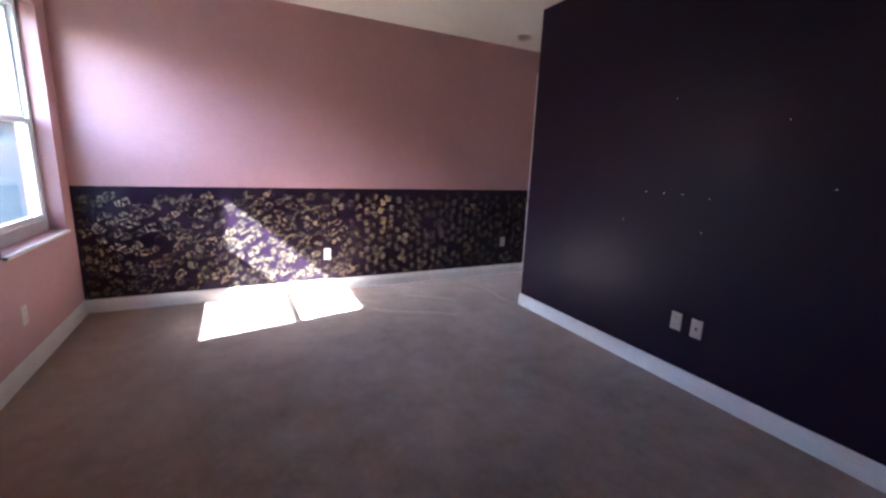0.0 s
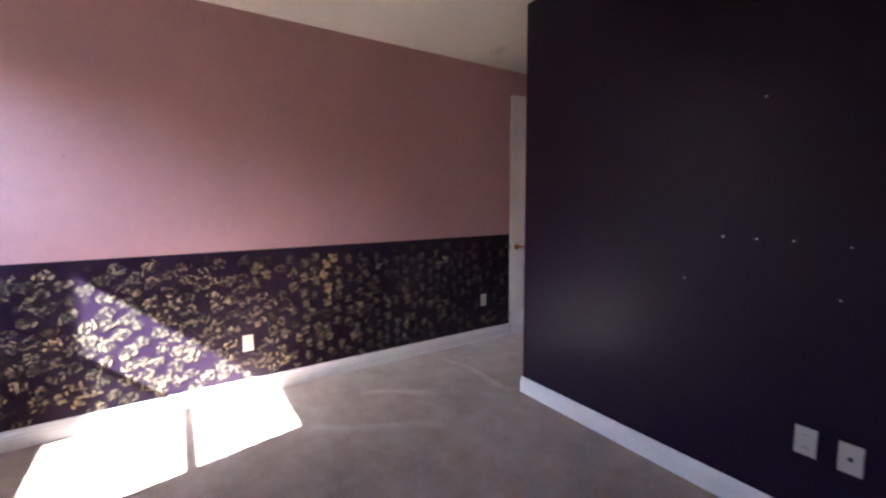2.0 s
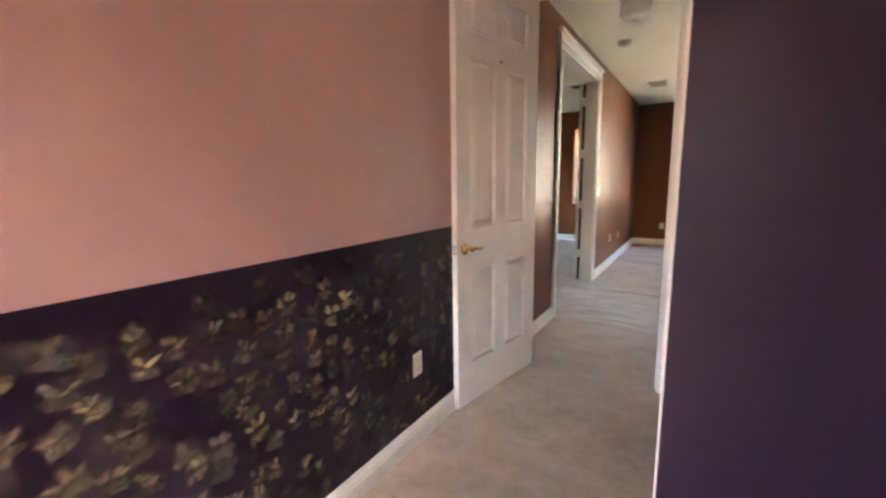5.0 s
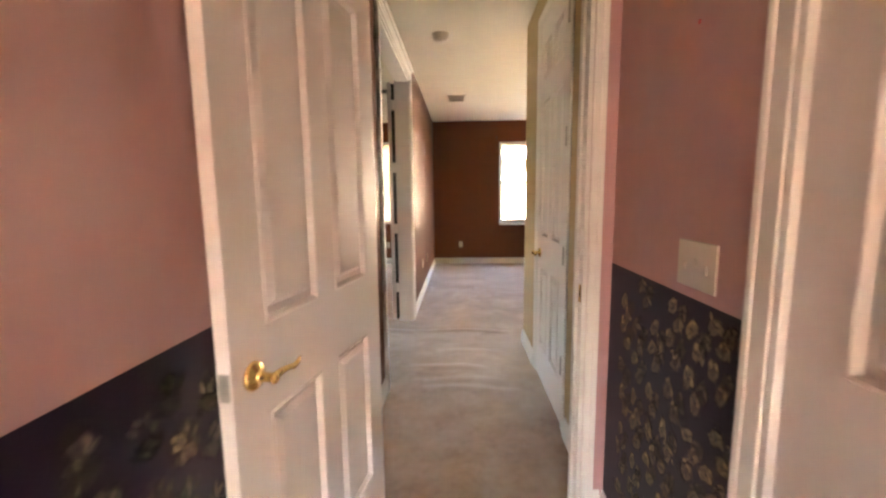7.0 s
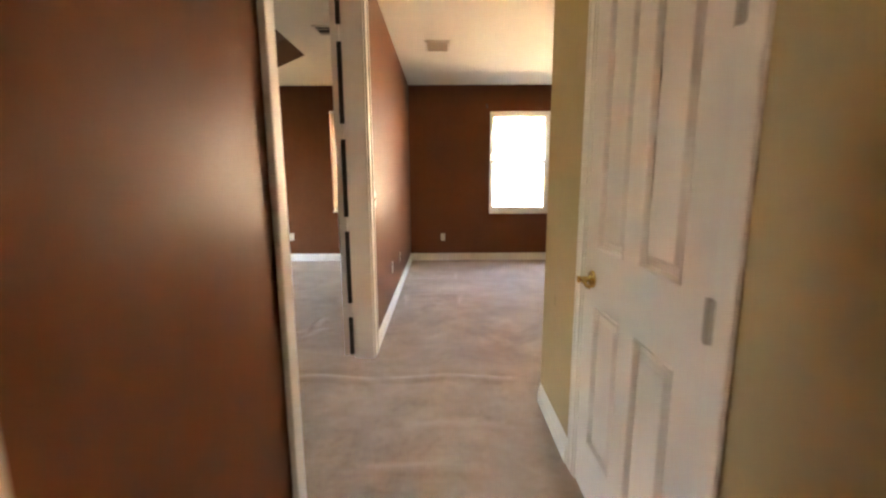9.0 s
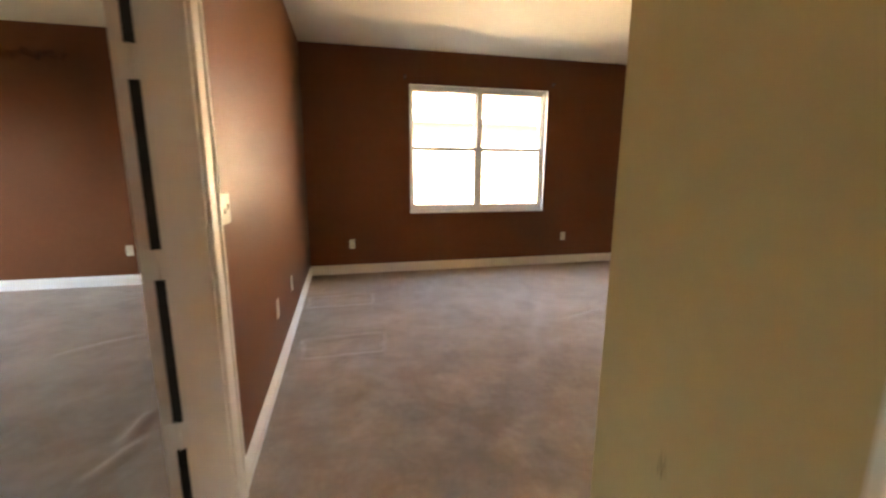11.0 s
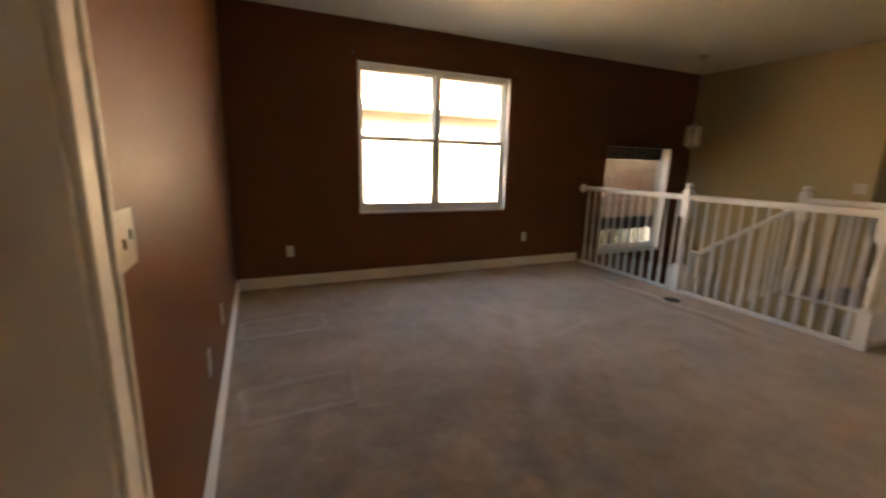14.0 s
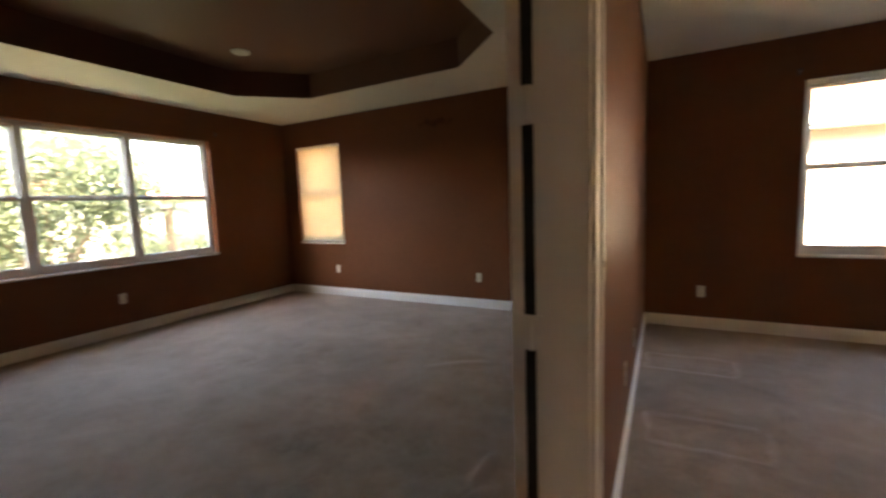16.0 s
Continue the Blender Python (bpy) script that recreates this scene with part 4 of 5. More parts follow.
ob.location = (WELL_X1, STEP_Y + 1.09, -0.9)


# ---- gold prints on the dado ----
def prints(name, axis, face, sign, a0, a1, seed, holes, rich, style, tone_of, size=(1.0, 1.25), pitch=(0.086, 0.102)):
    """Hand-stamped prints in staggered columns; style(a): 'rose', 'fan' or 'eight'; tone_of(a, z): how much gold."""
    rng = random.Random(seed)
    verts, faces, soft, tone = [], [], [], []

    def blob(ca, cz, ra, rz, ang, depth, tn, hollow=0.0, peak=1.0):
        """One dab of paint: thin towards its rim and, where hollow, in its middle too."""
        n = 12
        base = len(verts)
        co, si = math.cos(ang), math.sin(ang)

        def put(u, v, e):
            a, z = ca + u * co - v * si, max(0.118, min(DADO - 0.008, cz + u * si + v * co))
            verts.append((a, face + sign * depth, z) if axis == 'x' else (face + sign * depth, a, z))
            soft.append(e * peak)
            tone.append(min(1.0, max(0.0, tn)))

        put(0, 0, 1.0 - hollow)
        ks = [rng.uniform(0.8, 1.15) for _ in range(n)]
        for q, e in ((0.64, 1.0), (1.0, 0.0)):
            for i in range(n):
                t = 2 * math.pi * i / n
                put(ra * q * ks[i] * math.cos(t), rz * q * ks[i] * math.sin(t), e * rng.uniform(0.75, 1.0))
        for i in range(n):
            j = (i + 1) % n
            faces.append((base, base + 1 + i, base + 1 + j))
            faces.append((base + 1 + i, base + 1 + n + i, base + 1 + n + j, base + 1 + j))

    def strokes(ca, cz, s, d, tn, spread, n, curl):
        """Short brush-like touches round a centre: spread gives their bearings, curl turns them sideways."""
        for k in range(n):
            t = rng.uniform(*spread)
            r = rng.uniform(0.012, 0.034) * s
            q = s * rng.uniform(0.7, 1.25)
            blob(ca + r * math.cos(t), cz + r * math.sin(t), 0.0175 * q, 0.0075 * q, t + curl + rng.gauss(0, 0.35), d + 0.0001 * (k + 2), tn * rng.uniform(0.5, 1.3))

    def fan(ca, cz, s, ang, d, tn):
        """Broad foot with streaks fanning upwards, a paler second touch above."""
        ux, uz = -math.sin(ang), math.cos(ang)
        blob(ca, cz, 0.044 * s, 0.038 * s, ang, d, tn * 0.6, 0.0, 0.35)
        blob(ca - 0.018 * s * ux, cz - 0.020 * s * uz, 0.036 * s, 0.019 * s, ang + rng.uniform(-0.15, 0.15), d + 0.0001, tn * 0.9, 0.0, 0.7)
        strokes(ca - 0.008 * s * ux, cz - 0.008 * s * uz, s, d, tn, (0.5 + ang, 2.7 + ang), 6, 0.0)
        strokes(ca, cz - 0.012 * s, 0.8 * s, d, tn * 0.8, (-2.6, -0.5), 2, 0.6)

    def rose(ca, cz, s, ang, d, tn):
        """Curled streaks round a thin smear."""
        blob(ca, cz, 0.046 * s, 0.036 * s, ang, d, tn * 0.6, 0.0, 0.3)
        strokes(ca + 0.012 * s, cz + 0.004 * s, s, d, tn, (0, 6.28), 6, 1.35)
        strokes(ca - 0.014 * s, cz - 0.004 * s, 0.9 * s, d, tn, (0, 6.28), 5, 1.35)

    def eight(ca, cz, s, ang, d, tn):
        """Two linked smeared rings on the slant with a pale companion."""
        for k, (u, v, q) in enumerate(((0.015, 0.020, 1.0), (-0.009, -0.014, 0.9), (-0.024, 0.012, 0.5))):
            blob(ca + u * s, cz + v * s, 0.028 * s, 0.018 * s, 2.2 + ang + rng.uniform(-0.3, 0.3), d + 0.0002 * k, tn * q * 0.75, 0.4, 0.95)
            strokes(ca + u * s, cz + v * s, 0.6 * s, d + 0.0003, tn * q, (0.8, 3.8), 4, 1.1)

    draw = {"fan": fan, "rose": rose, "eight": eight}
    PA, PZ = pitch
    col = 0
    a = a0 + 0.045
    while a < a1 - 0.04:
        z = 0.155 + (0.5 * PZ if col % 2 else 0.0)
        while z < DADO - 0.035:
            ca, cz = a + rng.gauss(0, 0.012), z + rng.gauss(0, 0.013)
            if rng.random() < 0.96 and not any(h[0] < ca < h[1] and h[2] < cz < h[3] for h in holes):
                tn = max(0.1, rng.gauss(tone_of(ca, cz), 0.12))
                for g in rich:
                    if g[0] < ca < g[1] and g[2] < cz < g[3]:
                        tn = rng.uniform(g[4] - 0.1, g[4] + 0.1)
                kind = style(ca + rng.gauss(0, 0.15))
                draw[kind](ca, cz, rng.uniform(*size), rng.gauss(0, 0.22) if kind != "rose" else rng.gauss(0.25, 0.35), 0.001 + rng.uniform(0, 0.0008), tn)
            if rng.random() < 0.45:
                blob(a + rng.uniform(-0.045, 0.045), z + rng.uniform(-0.05, 0.05), 0.030, 0.022, rng.uniform(0, 3), 0.0006, 0.2, 0.0, 0.35)
            z += PZ
        a += PA
        col += 1
    me = bpy.data.meshes.new(name)
    me.from_pydata(verts, [], faces)
    for key, vals in (("soft", soft), ("tone", tone)):
        at = me.attributes.new(key, 'FLOAT', 'POINT')
        at.data.foreach_set("value", vals)
    me.materials.append(M_GOLD)
    return tagged(new(name, me), "gold hand-stamped prints on a purple dado", "wall print", kind="stuff")


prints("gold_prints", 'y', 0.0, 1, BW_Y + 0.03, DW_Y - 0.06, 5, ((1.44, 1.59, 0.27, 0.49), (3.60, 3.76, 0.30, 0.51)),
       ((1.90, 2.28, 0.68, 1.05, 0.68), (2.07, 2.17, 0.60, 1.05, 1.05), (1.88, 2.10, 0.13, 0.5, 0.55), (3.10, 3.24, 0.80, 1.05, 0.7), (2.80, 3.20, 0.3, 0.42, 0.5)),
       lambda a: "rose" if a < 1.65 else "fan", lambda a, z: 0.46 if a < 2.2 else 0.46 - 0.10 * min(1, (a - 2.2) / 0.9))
prints("gold_prints_alcove", 'y', PUR_X, -1, BC_Y1 + 0.08, DW_Y - 0.02, 9, (), (), lambda a: "eight", lambda a, z: 0.8, (1.25, 1.6), (0.105, 0.118))


# ---- small fixtures ----
def plate(name, axis, face, sign, a, z, kind, label, group=""):
    """Wall plate: outlet, blank, jack or switches of several gangs; a, z: its centre."""
    gangs = kind if isinstance(kind, int) else 0
    w = 0.070 if not gangs else 0.070 + 0.046 * (gangs - 1)
    rot = {('y', 1): 90, ('y', -1): -90, ('x', 1): 180, ('x', -1): 0}[(axis, sign)]
    p = (a, face, z) if axis == 'x' else (face, a, z)
    th = empty(name, pose(*p, 0, 0, rot), label, "wall plate", group)
    bm = bmesh.new()
    box(bm, -w / 2, w / 2, -0.006, 0, -0.058, 0.058, 0.0025)
    part("cover", bm, M_PLATE, th)
    if kind == "outlet":
        for dz in (-0.026, 0.026):
            ob = part("receptacle", boxes((-0.017, 0.017, -0.0075, -0.0055, dz - 0.014, dz + 0.014), bevel=0.0008), M_PLATE, th)
            part("slot", boxes((-0.008, -0.0055, -0.0079, -0.0074, dz - 0.004, dz + 0.006), (0.0055, 0.008, -0.0079, -0.0074, dz - 0.004, dz + 0.006)), M_DARK, ob)
    elif kind == "jack":
        part("jack", boxes((-0.007, 0.007, -0.0075, -0.0055, -0.008, 0.008)), M_DARK, th)
    for g in range(gangs):
        x = (g - (gangs - 1) / 2) * 0.046
        bm = bmesh.new()
        box(bm, x - 0.005, x + 0.005, -0.0105, -0.005, -0.004 if g % 2 else -0.016, 0.016 if g % 2 else 0.004, 0.0015)
        part("toggle", bm, M_PLATE, th)
    return th


O = "white plastic outlet plate low on a "
plate("outlet_plate", 'x', PUR_Y, -1, 2.675, 0.412, "outlet", O + "purple wall", "outlets")
plate("jack_plate", 'x', PUR_Y, -1, 2.807, 0.406, "jack", "white plastic cable jack plate on a purple wall")
plate("outlet_plate", 'y', 0.0, 1, 1.515, 0.384, "outlet", "sunlit cream outlet plate on a painted dado", "outlets")
plate("outlet_plate", 'y', 0.0, 1, 3.677, 0.41, "outlet", O + "painted dado", "outlets")
plate("outlet_plate", 'x', BW_Y, 1, 1.055, 0.36, "outlet", O + "pink wall", "outlets")
plate("outlet_plate", 'x', BACK_Y, -1, 0.51, 0.375, "outlet", O + "brown wall", "outlets")
plate("outlet_plate", 'x', BACK_Y, -1, 3.39, 0.385, "outlet", O + "brown wall", "outlets")
plate("outlet_plate", 'y', 0.0, 1, 8.65, 0.42, "outlet", O + "brown wall", "outlets")
plate("jack_plate", 'y', 0.0, 1, 9.37, 0.39, "jack", "white cable jack plate on a brown wall")
plate("outlet_plate", 'x', BACK_Y, -1, -1.90, 0.39, "outlet", O + "brown wall", "outlets")
plate("outlet_plate", 'x', BACK_Y, -1, -0.90, 0.37, "outlet", O + "brown wall", "outlets")
plate("outlet_plate", 'x', BACK_Y, -1, -4.25, 0.41, "outlet", O + "brown wall", "outlets")
plate("outlet_plate", 'y', MAIN_X0, 1, 8.70, 0.41, "outlet", O + "brown wall", "outlets")
plate("switch_plate", 'y', PUR_X, -1, 4.24, 1.14, 3, "white triple switch plate above a purple dado")
plate("switch_plate", 'y', 0.0, 1, 7.68, 1.14, 2, "white double switch plate on a brown wall")
plate("switch_plate", 'y', STAIR_X1, -1, 9.07, 1.13, 2, "white double switch plate on a cream wall")


def ceiling_disc(name, x, y, z, r, h, label, category):
    th = empty(name, pose(x, y, z), label, category)
    bm = bmesh.new()
    lathe(bm, [(r, 0), (r, -0.008), (r * 0.93, -0.014), (r * 0.85, -h * 0.8), (r * 0.6, -h), (0.002, -h)], 28)
    part("body", bm, M_PLATE, th, "", True)
    bm = bmesh.new()
    lathe(bm, [(r * 0.28, -h), (r * 0.26, -h - 0.004), (0.002, -h - 0.005)], 16)
    part("cap", bm, M_PLATE, th)
    return th


ceiling_disc("smoke_detector", 0.393, 3.505, H, 0.07, 0.04, "white round smoke detector on the ceiling", "smoke detector")
ceiling_disc("smoke_detector", 0.35, 6.95, H, 0.075, 0.055, "white round smoke detector on the corridor ceiling", "smoke detector")
ceiling_disc("ceiling_light_mount", -3.66, 9.30, 2.96, 0.09, 0.02, "white round cover plate on a brown tray ceiling", "cover plate")


def flush_light(x, y, label):
    """Metal pan, ribbed opal glass drum, small finial."""
    th = empty("ceiling_light", pose(x, y, H), label, "ceiling light", "flush ceiling lights")
    part("pan", lathe(bmesh.new(), [(0.118, 0), (0.118, -0.012), (0.108, -0.024), (0.095, -0.026)], 32), M_PLATE, th, "white metal ceiling pan", True)
    glass = part("glass_drum", lathe(bmesh.new(), [(0.094, -0.022), (0.108, -0.032), (0.113, -0.050), (0.108, -0.066), (0.112, -0.080), (0.114, -0.105), (0.106, -0.128), (0.082, -0.142), (0.040, -0.149), (0.002, -0.150)], 32), M_OPAL, th, "glossy opal glass drum", True)
    part("finial", lathe(bmesh.new(), [(0.010, -0.150), (0.011, -0.156), (0.006, -0.163), (0.001, -0.165)], 12), M_STEEL, glass, "", True)
    return th


flush_light(6.33, 8.36, "opal glass ceiling light in the hall, switched off")
flush_light(0.585, 5.90, "opal glass ceiling light in the corridor, switched off")


def vent(x, y, z, w, d, label, n=6, half=0.017, tilt=-30):
    th = empty("ceiling_vent", pose(x, y, z), label, "vent")
    part("backing", boxes((-w / 2 + 0.02, w / 2 - 0.02, -d / 2 + 0.02, d / 2 - 0.02, -0.003, -0.001)), M_DARK, th)
    part("frame", boxes((-w / 2, w / 2, -d / 2, -d / 2 + 0.025, -0.01, 0), (-w / 2, w / 2, d / 2 - 0.025, d / 2, -0.01, 0),
                        (-w / 2, -w / 2 + 0.025, -d / 2 + 0.025, d / 2 - 0.025, -0.01, 0), (w / 2 - 0.025, w / 2, -d / 2 + 0.025, d / 2 - 0.025, -0.01, 0)), M_PLATE, th)
    for i in range(n):
        yy = -d / 2 + 0.025 + (d - 0.05) * (i + 0.5) / n
        ob = part("slat", boxes((-w / 2 + 0.025, w / 2 - 0.025, -half, half, -0.001, 0.001)), M_PLATE, th)
        ob.location, ob.rotation_euler = (0, yy, -0.011), (radians(tilt), 0, 0)
    return th


vent(0.46, 9.29, H, 0.26, 0.33, "white slatted air vent on the loft ceiling")
vent(-0.53, 8.81, H, 0.32, 0.25, "white slatted air vent on the bedroom ceiling border", 2, 0.014, 12)

# curtain rod brackets beside the loft window
for _x in (1.19, 3.12):
    th = empty("rod_bracket", pose(_x, BACK_Y, 2.37), "small dark curtain rod bracket screwed to a wall", "bracket", "curtain brackets")
    part("foot", boxes((-0.012, 0.012, -0.006, 0, -0.03, 0.03), bevel=0.002), M_WOODDARK, th)
    part("arm", boxes((-0.006, 0.006, -0.05, -0.006, -0.006, 0.006), (-0.008, 0.008, -0.058, -0.05, -0.006, 0.016), bevel=0.001), M_WOODDARK, th)
th = empty("rod_bracket", pose(MAIN_X0, 10.0, 2.4, 0, 0, 90), "small dark curtain rod bracket screwed to a wall", "bracket", "curtain brackets")
part("foot", boxes((-0.012, 0.012, -0.006, 0, -0.03, 0.03), bevel=0.002), M_WOODDARK, th)
part("arm", boxes((-0.006, 0.006, -0.05, -0.006, -0.006, 0.006), bevel=0.001), M_WOODDARK, th)

# lantern over the stairs
_ln = empty("hanging_lantern", pose(5.39, 10.43, H), "pale metal lantern with candle sleeves hanging on a chain", "lantern")
bm = bmesh.new()
lathe(bm, [(0.060, 0), (0.060, -0.010), (0.045, -0.022), (0.012, -0.030), (0.004, -0.034)], 24)
part("canopy", bm, M_STEEL, _ln, "round ceiling canopy", True)
_link = None
for i in range(22):
    if _link is None:
        bm = bmesh.new()
        for k in range(10):
            t, u = 2 * math.pi * k / 10, 2 * math.pi * (k + 1) / 10
            q = [Vector((0.0075 * math.cos(w), 0, 0.021 * math.sin(w))) for w in (t, u)]
            e = [[bm.verts.new(p + d) for d in (Vector((0.002, 0, 0)), Vector((0, 0.002, 0)), Vector((-0.002, 0, 0)), Vector((0, -0.002, 0)))] for p in q]
            for j in range(4):
                bm.faces.new((e[0][j], e[0][(j + 1) % 4], e[1][(j + 1) % 4], e[1][j]))
        _link = ob = part("chain_link", bm, M_STEEL, _ln)
    else:
        ob = new("chain_link", _link.data)
        ob.parent = _ln
    ob.location, ob.rotation_euler = (0, 0, -0.05 - 0.0355 * i), (0, 0, radians(90 * (i % 2)))
bm = bmesh.new()
lathe(bm, [(0.004, -0.80), (0.018, -0.815), (0.030, -0.83), (0.080, -0.845), (0.086, -0.855), (0.080, -0.862)], 24)
part("top_plate", bm, M_STEEL, _ln, "", True)
bm = bmesh.new()
lathe(bm, [(0.080, -1.075), (0.086, -1.082), (0.080, -1.092), (0.030, -1.100), (0.012, -1.115), (0.003, -1.125)], 24)
part("bottom_plate", bm, M_STEEL, _ln, "", True)
for i in range(6):
    a = math.pi * i / 3
    bm = lathe(bmesh.new(), [(0.006, -1.078), (0.006, -0.858)], 8, 'z', (0.078 * math.cos(a), 0.078 * math.sin(a), 0))
    part("bar", bm, M_TRIM, _ln)
for i in range(3):
    a = 2 * math.pi * i / 3 + 0.4
    bm = lathe(bmesh.new(), [(0.012, -1.075), (0.012, -0.975), (0.006, -0.970), (0.009, -0.950), (0.002, -0.930)], 10, 'z', (0.030 * math.cos(a), 0.030 * math.sin(a), 0))
    part("candle_sleeve", bm, M_PLATE, _ln, "", True)
# floor box
th = empty("floor_register", pose(4.0, 9.4, 0.0), "dark oval floor register set in beige carpet", "register")
bm = bmesh.new()
lathe(bm, [(0.075, 0), (0.075, 0.006), (0.06, 0.010), (0.002, 0.010)], 24)
part("cover", bm, M_DARK, th)

# filled nail holes in the purple wall
_rng = random.Random(3)
for x, z in ((2.476, 1.79), (3.337, 1.29), (2.756, 0.994), (2.604, 1.207), (2.478, 1.207), (2.773, 1.194), (2.195, 1.0), (2.35, 1.21), (3.1, 1.62)):
    th = tagged(new("nail_hole", mesh_of("nail_hole", lathe(bmesh.new(), [(0.0045 * _rng.uniform(0.6, 1.2), 0), (0.0035, -0.0015), (0.0008, -0.002)], 9, 'y'), M_SPACKLE)),
                "white filled nail hole in a purple wall", "nail hole", "nail holes")
    th.location = (x - 0.018, PUR_Y, z)


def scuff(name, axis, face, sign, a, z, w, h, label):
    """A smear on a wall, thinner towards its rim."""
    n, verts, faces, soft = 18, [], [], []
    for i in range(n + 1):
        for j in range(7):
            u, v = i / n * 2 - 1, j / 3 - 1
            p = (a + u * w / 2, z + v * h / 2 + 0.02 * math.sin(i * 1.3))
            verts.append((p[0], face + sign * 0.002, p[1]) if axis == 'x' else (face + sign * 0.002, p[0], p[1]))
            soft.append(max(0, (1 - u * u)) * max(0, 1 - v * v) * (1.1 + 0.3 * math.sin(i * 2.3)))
    for i in range(n):
        for j in range(6):
            k = i * 7 + j
            faces.append((k, k + 7, k + 8, k + 1))
    me = bpy.data.meshes.new(name)
    me.from_pydata(verts, [], faces)
    at = me.attributes.new("soft", 'FLOAT', 'POINT')
    at.data.foreach_set("value", soft)
    me.materials.append(M_SCUFF)
    return tagged(new(name, me), label, "stain", kind="stuff")


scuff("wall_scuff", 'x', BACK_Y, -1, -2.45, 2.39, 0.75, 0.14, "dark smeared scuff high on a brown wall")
scuff("wall_scuff", 'y', COR_X, -1, 6.62, 0.68, 0.04, 0.06, "faint dark scuff on a cream wall")

# small marks on the pink walls
_mk = tagged(new("wall_mark", mesh_of("wall_mark", lathe(bmesh.new(), [(0.006, 0), (0.004, -0.0015), (0.001, -0.002)], 9, 'x'), plain("red_smear", (0.55, 0.06, 0.06), 0.6))),
             "small red mark on a pink wall", "mark")
_mk.location = (PUR_X, 4.30, 1.72)
for y, z in ((0.62, 1.66), (2.3, 1.95)):
    th = tagged(new("pink_wall_hole", mesh_of("pink_wall_hole", lathe(bmesh.new(), [(0.003, 0), (0.002, 0.001), (0.0005, 0.0015)], 9, 'x'), M_DARK)), "tiny dark nail hole in a pink wall", "nail hole", "nail holes")
    th.location = (0, y, z)


# ---- outside ----
structure("ground", boxes((-400, 400, -400, 400, GROUND - 1, GROUND)), M_GRASS, "green lawn reaching to the horizon", "ground")


def house(name, x, y, w, d, h, rot, label):
    """Plain stucco house with a hipped tile roof and windows."""
    th = empty(name, pose(x, y, GROUND, 0, 0, rot), label, "house")
    part("wall", boxes((-w / 2, w / 2, -d / 2, d / 2, 0, h)), M_NEIGH, th)
    o = 0.6
    bm = bmesh.new()
    e = [bm.verts.new(p) for p in ((-w / 2 - o, -d / 2 - o, h), (w / 2 + o, -d / 2 - o, h), (w / 2 + o, d / 2 + o, h), (-w / 2 - o, d / 2 + o, h))]
    f = [bm.verts.new(p) for p in ((-w / 2 - o, -d / 2 - o, h + 0.18), (w / 2 + o, -d / 2 - o, h + 0.18), (w / 2 + o, d / 2 + o, h + 0.18), (-w / 2 - o, d / 2 + o, h + 0.18))]
    r = [bm.verts.new((-w / 2 + d / 2, 0, h + 0.18 + d * 0.22)), bm.verts.new((w / 2 - d / 2, 0, h + 0.18 + d * 0.22))]
    bm.faces.new(e)
    for i in range(4):
        bm.faces.new((e[i], e[(i + 1) % 4], f[(i + 1) % 4], f[i])).material_index = 1
    bm.faces.new((f[0], f[1], r[1], r[0]))
    bm.faces.new((f[1], f[2], r[1]))
    bm.faces.new((f[2], f[3], r[0], r[1]))
    bm.faces.new((f[3], f[0], r[0]))
    bmesh.ops.recalc_face_normals(bm, faces=bm.faces)
    part("roof", bm, [M_ROOF, M_FASCIA], th, "clay tile hipped roof")
    for k in range(3):
        u = -w / 2 + w * (k + 0.5) / 3
        for s in (-1, 1):
            wn = part("window", boxes((u - 0.6, u + 0.6, s * d / 2 - 0.03, s * d / 2 + 0.03, h - 2.1, h - 0.7)), M_VINYL, th)
            part("pane", boxes((u - 0.52, u + 0.52, s * d / 2 - 0.035, s * d / 2 + 0.035, h - 2.02, h - 0.78)), M_STEEL, wn)
    return th


def neighbour():
    th = empty("neighbour_house", pose(1.5, 14.8, GROUND), "pale stucco two-storey neighbour house in sunlight", "house")
    part("wall", boxes((-11, 9, 0, 8, 0, 5.35)), M_NEIGH, th)
    part("fascia", boxes((-11.6, 9.6, -0.45, -0.40, 5.40, 5.58)), M_FASCIA, th, "tan painted roof fascia")
    part("soffit", boxes((-11.6, 9.6, -0.40, 8, 5.35, 5.41)), M_NEIGH, th)
    bm = bmesh.new()
    vs = [bm.verts.new(p) for p in ((-11.6, -0.45, 5.58), (9.6, -0.45, 5.58), (9.6, 4, 7.2), (-11.6, 4, 7.2), (-11.6, 8.5, 5.58), (9.6, 8.5, 5.58))]
    bm.faces.new(vs[:4])
    bm.faces.new((vs[3], vs[2], vs[5], vs[4]))
    bmesh.ops.solidify(bm, geom=bm.faces, thickness=0.1)
    part("roof", bm, M_ROOF, th, "clay tile roof")
    return th


neighbour()
house("far_house", -42, 22, 16, 10, 5.6, 80, "pale far house with a clay tile roof")
house("far_house", -46, 2, 18, 11, 5.4, 95, "pale wide far house with a clay tile roof")
house("side_house", -1.5, -11.2, 17, 8.5, 5.4, 0, "pale neighbour house with its shaded side to the garden")
house("side_house", -21.5, -10.8, 16, 8.5, 5.4, 0, "pale neighbour house further along the garden")
house("far_house", 36, 14, 16, 10, 5.6, 85, "pale far house behind palms")


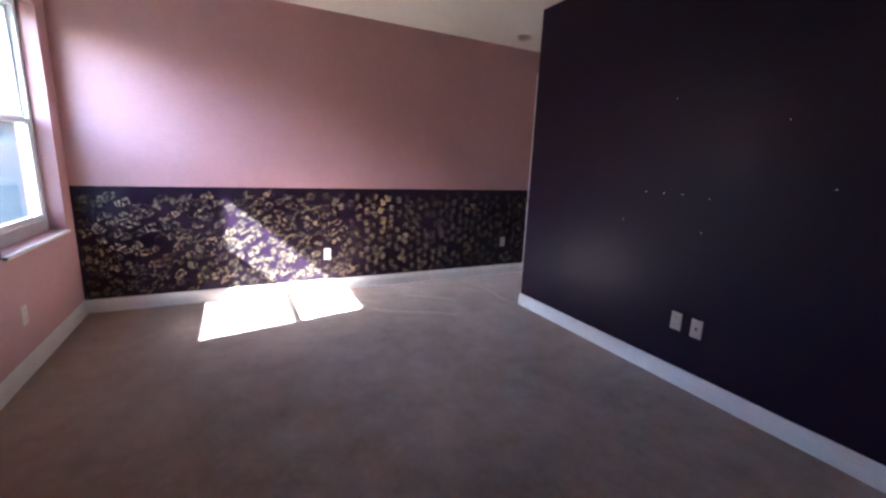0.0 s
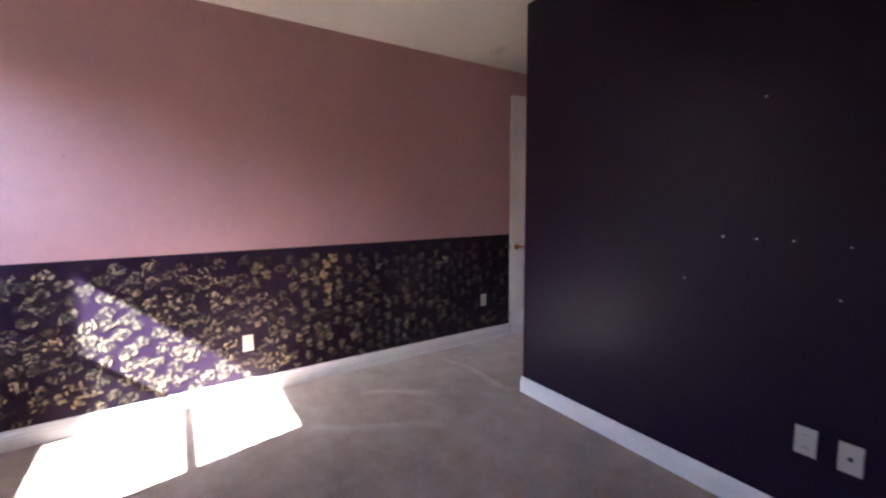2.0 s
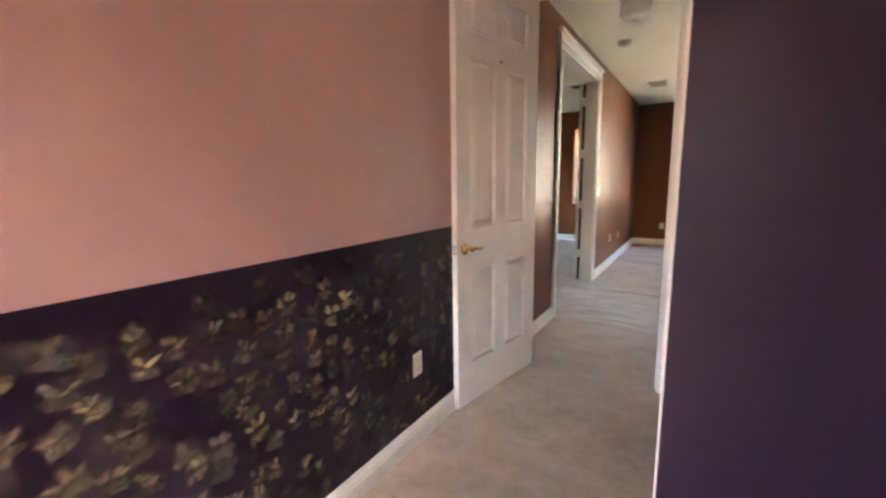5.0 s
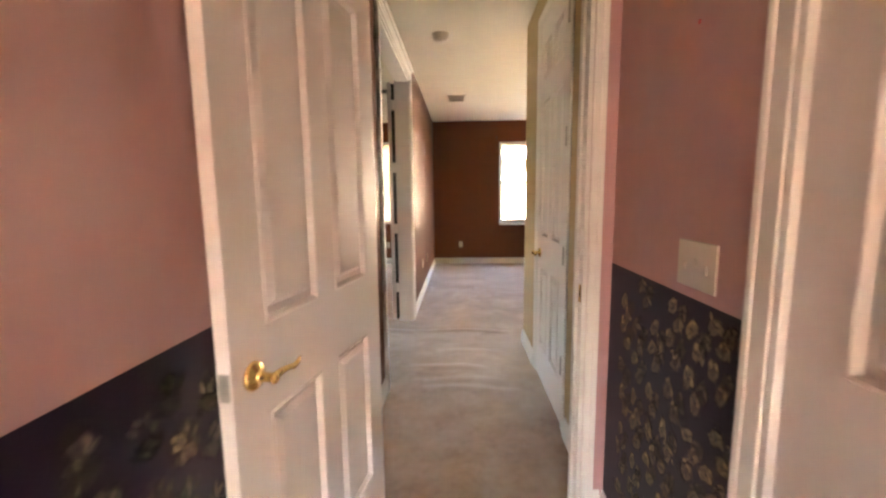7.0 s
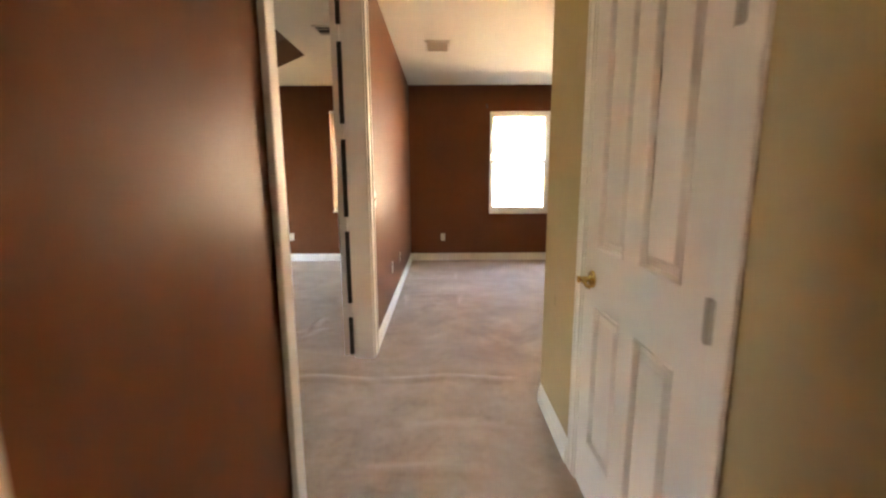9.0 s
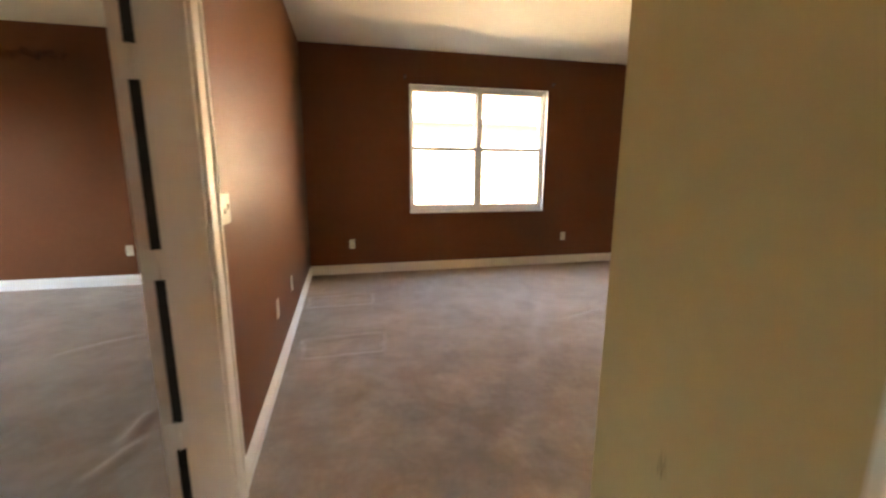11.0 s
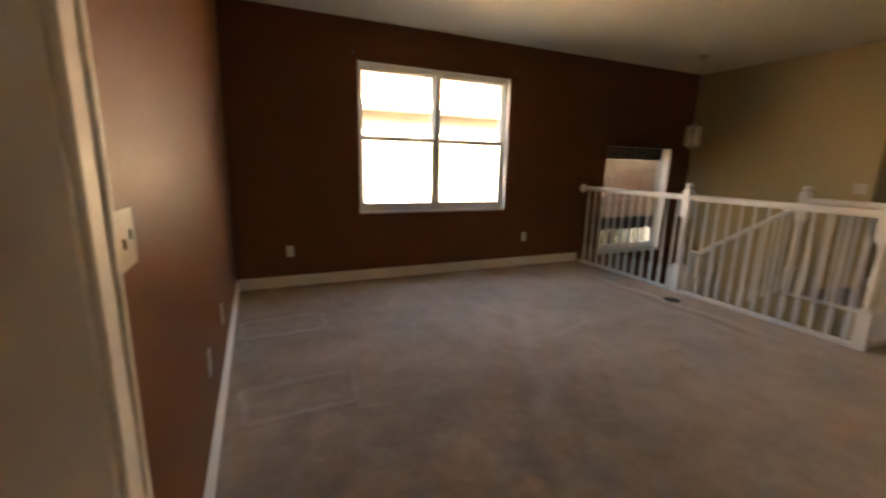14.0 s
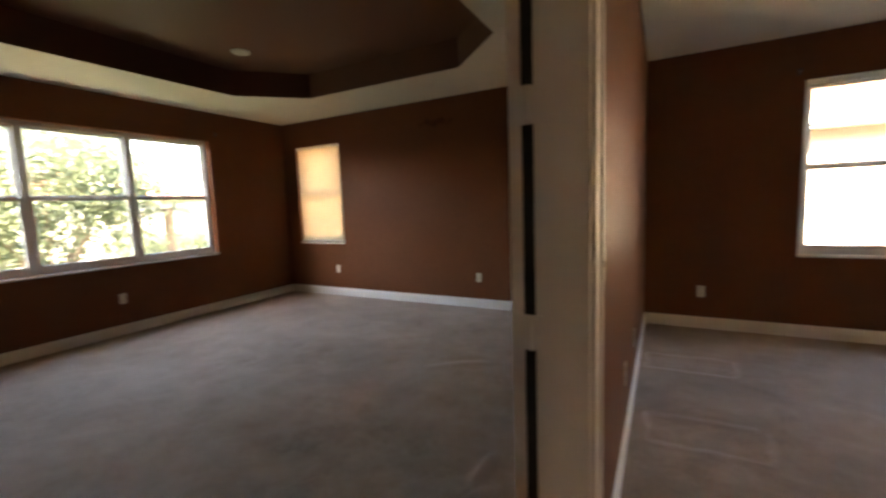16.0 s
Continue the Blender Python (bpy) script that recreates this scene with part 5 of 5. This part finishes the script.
def tree(name, x, y, h, r, seed, label, n=26000):
    rng = random.Random(seed)
    th = empty(name, pose(x, y, GROUND), label, "tree")
    bm = bmesh.new()

    def limb(p, q, r0, r1, k=7):
        p, q = Vector(p), Vector(q)
        d = (q - p).normalized()
        s = d.orthogonal().normalized()
        t = d.cross(s)
        e = [[bm.verts.new(o + (s * math.cos(2 * math.pi * i / k) + t * math.sin(2 * math.pi * i / k)) * rr) for i in range(k)] for o, rr in ((p, r0), (q, r1))]
        for i in range(k):
            bm.faces.new((e[0][i], e[0][(i + 1) % k], e[1][(i + 1) % k], e[1][i]))

    limb((0, 0, 0), (0.1, 0.05, h * 0.45), 0.16, 0.11)
    tips = []
    for i in range(9):
        a = 2 * math.pi * i / 9 + rng.uniform(-0.3, 0.3)
        q = Vector((r * 0.6 * math.cos(a), r * 0.6 * math.sin(a), h * rng.uniform(0.55, 0.95)))
        limb((0.1, 0.05, h * rng.uniform(0.35, 0.45)), q, 0.07, 0.02, 5)
        tips.append(q)
    part("trunk", bm, M_BARK, th)
    verts, faces = [], []
    for i in range(n):
        c = rng.choice(tips) + Vector((rng.gauss(0, r * 0.24), rng.gauss(0, r * 0.24), rng.gauss(0, h * 0.09)))
        u = Vector((rng.gauss(0, 1), rng.gauss(0, 1), rng.gauss(0, 0.7))).normalized()
        v = u.orthogonal().normalized()
        s = rng.uniform(0.045, 0.085)
        b = len(verts)
        verts += [c - u * s, c + v * s * 0.45, c + u * s, c - v * s * 0.45]
        faces.append((b, b + 1, b + 2, b + 3))
    me = bpy.data.meshes.new("crown")
    me.from_pydata([tuple(v) for v in verts], [], faces)
    me.materials.append(M_LEAF)
    cr = new("crown", me)
    cr.parent = th
    return th


def palm(name, x, y, h, seed, label, fronds=22, L=2.1):
    rng = random.Random(seed)
    th = empty(name, pose(x, y, GROUND), label, "palm tree")
    bm = bmesh.new()
    lathe(bm, [(0.15, 0), (0.12, h * 0.3), (0.10, h * 0.7), (0.12, h)], 10)
    part("trunk", bm, M_BARK, th)
    verts, faces = [], []
    for i in range(fronds):
        a = 2 * math.pi * i / fronds * 2.4 + rng.uniform(-0.2, 0.2)
        up = rng.uniform(-0.3, 1.1)
        d = Vector((math.cos(a), math.sin(a), 0))
        side = Vector((-math.sin(a), math.cos(a), 0))
        for k in range(26):
            t = k / 26
            c = Vector((0, 0, h)) + d * (L * t) + Vector((0, 0, L * (up * t - 0.9 * t * t)))
            ln = 0.55 * (1 - 0.75 * t) * math.sin(min(1, t * 5 + 0.2))
            for s in (-1, 1):
                tip = c + side * s * ln + d * 0.22 + Vector((0, 0, -0.35 * ln))
                b = len(verts)
                verts += [c, c + d * 0.035, tip]
                faces.append((b, b + 1, b + 2))
    me = bpy.data.meshes.new("crown")
    me.from_pydata([tuple(v) for v in verts], [], faces)
    me.materials.append(M_PALM)
    cr = new("crown", me)
    cr.parent = th
    return th


T1, T2 = "leafy green garden tree beyond the lawn", "green feather palm in the garden"
tree("garden_tree", -12.5, 10.4, 6.4, 2.4, 1, T1)
tree("garden_tree", -19, 16.5, 3.4, 2.0, 2, T1)
tree("garden_tree", -22, 21.5, 3.2, 2.0, 3, T1)
tree("garden_tree", -14, 5.5, 6.0, 2.3, 4, T1)
palm("garden_palm", -11.0, 12.4, 4.6, 5, T2)
palm("garden_palm", -16.5, 11.6, 4.6, 6, T2)
palm("garden_palm", 14.6, 9.6, 4.6, 7, T2)
palm("garden_palm", 15.8, 11.0, 5.3, 8, T2)
palm("garden_palm", 16.5, 8.6, 3.8, 9, T2)
palm("garden_palm", 17.6, 10.1, 4.4, 13, T2, 26, 2.4)
palm("garden_palm", 13.9, 10.5, 3.7, 14, T2, 24, 1.8)
tree("garden_tree", 19.5, 11.5, 6.8, 2.6, 10, T1)
tree("garden_tree", 18.0, 7.2, 6.0, 2.4, 11, T1)
tree("garden_tree", 6.7, 13.2, 4.7, 1.1, 12, "small green tree beside the stair window", 5000)
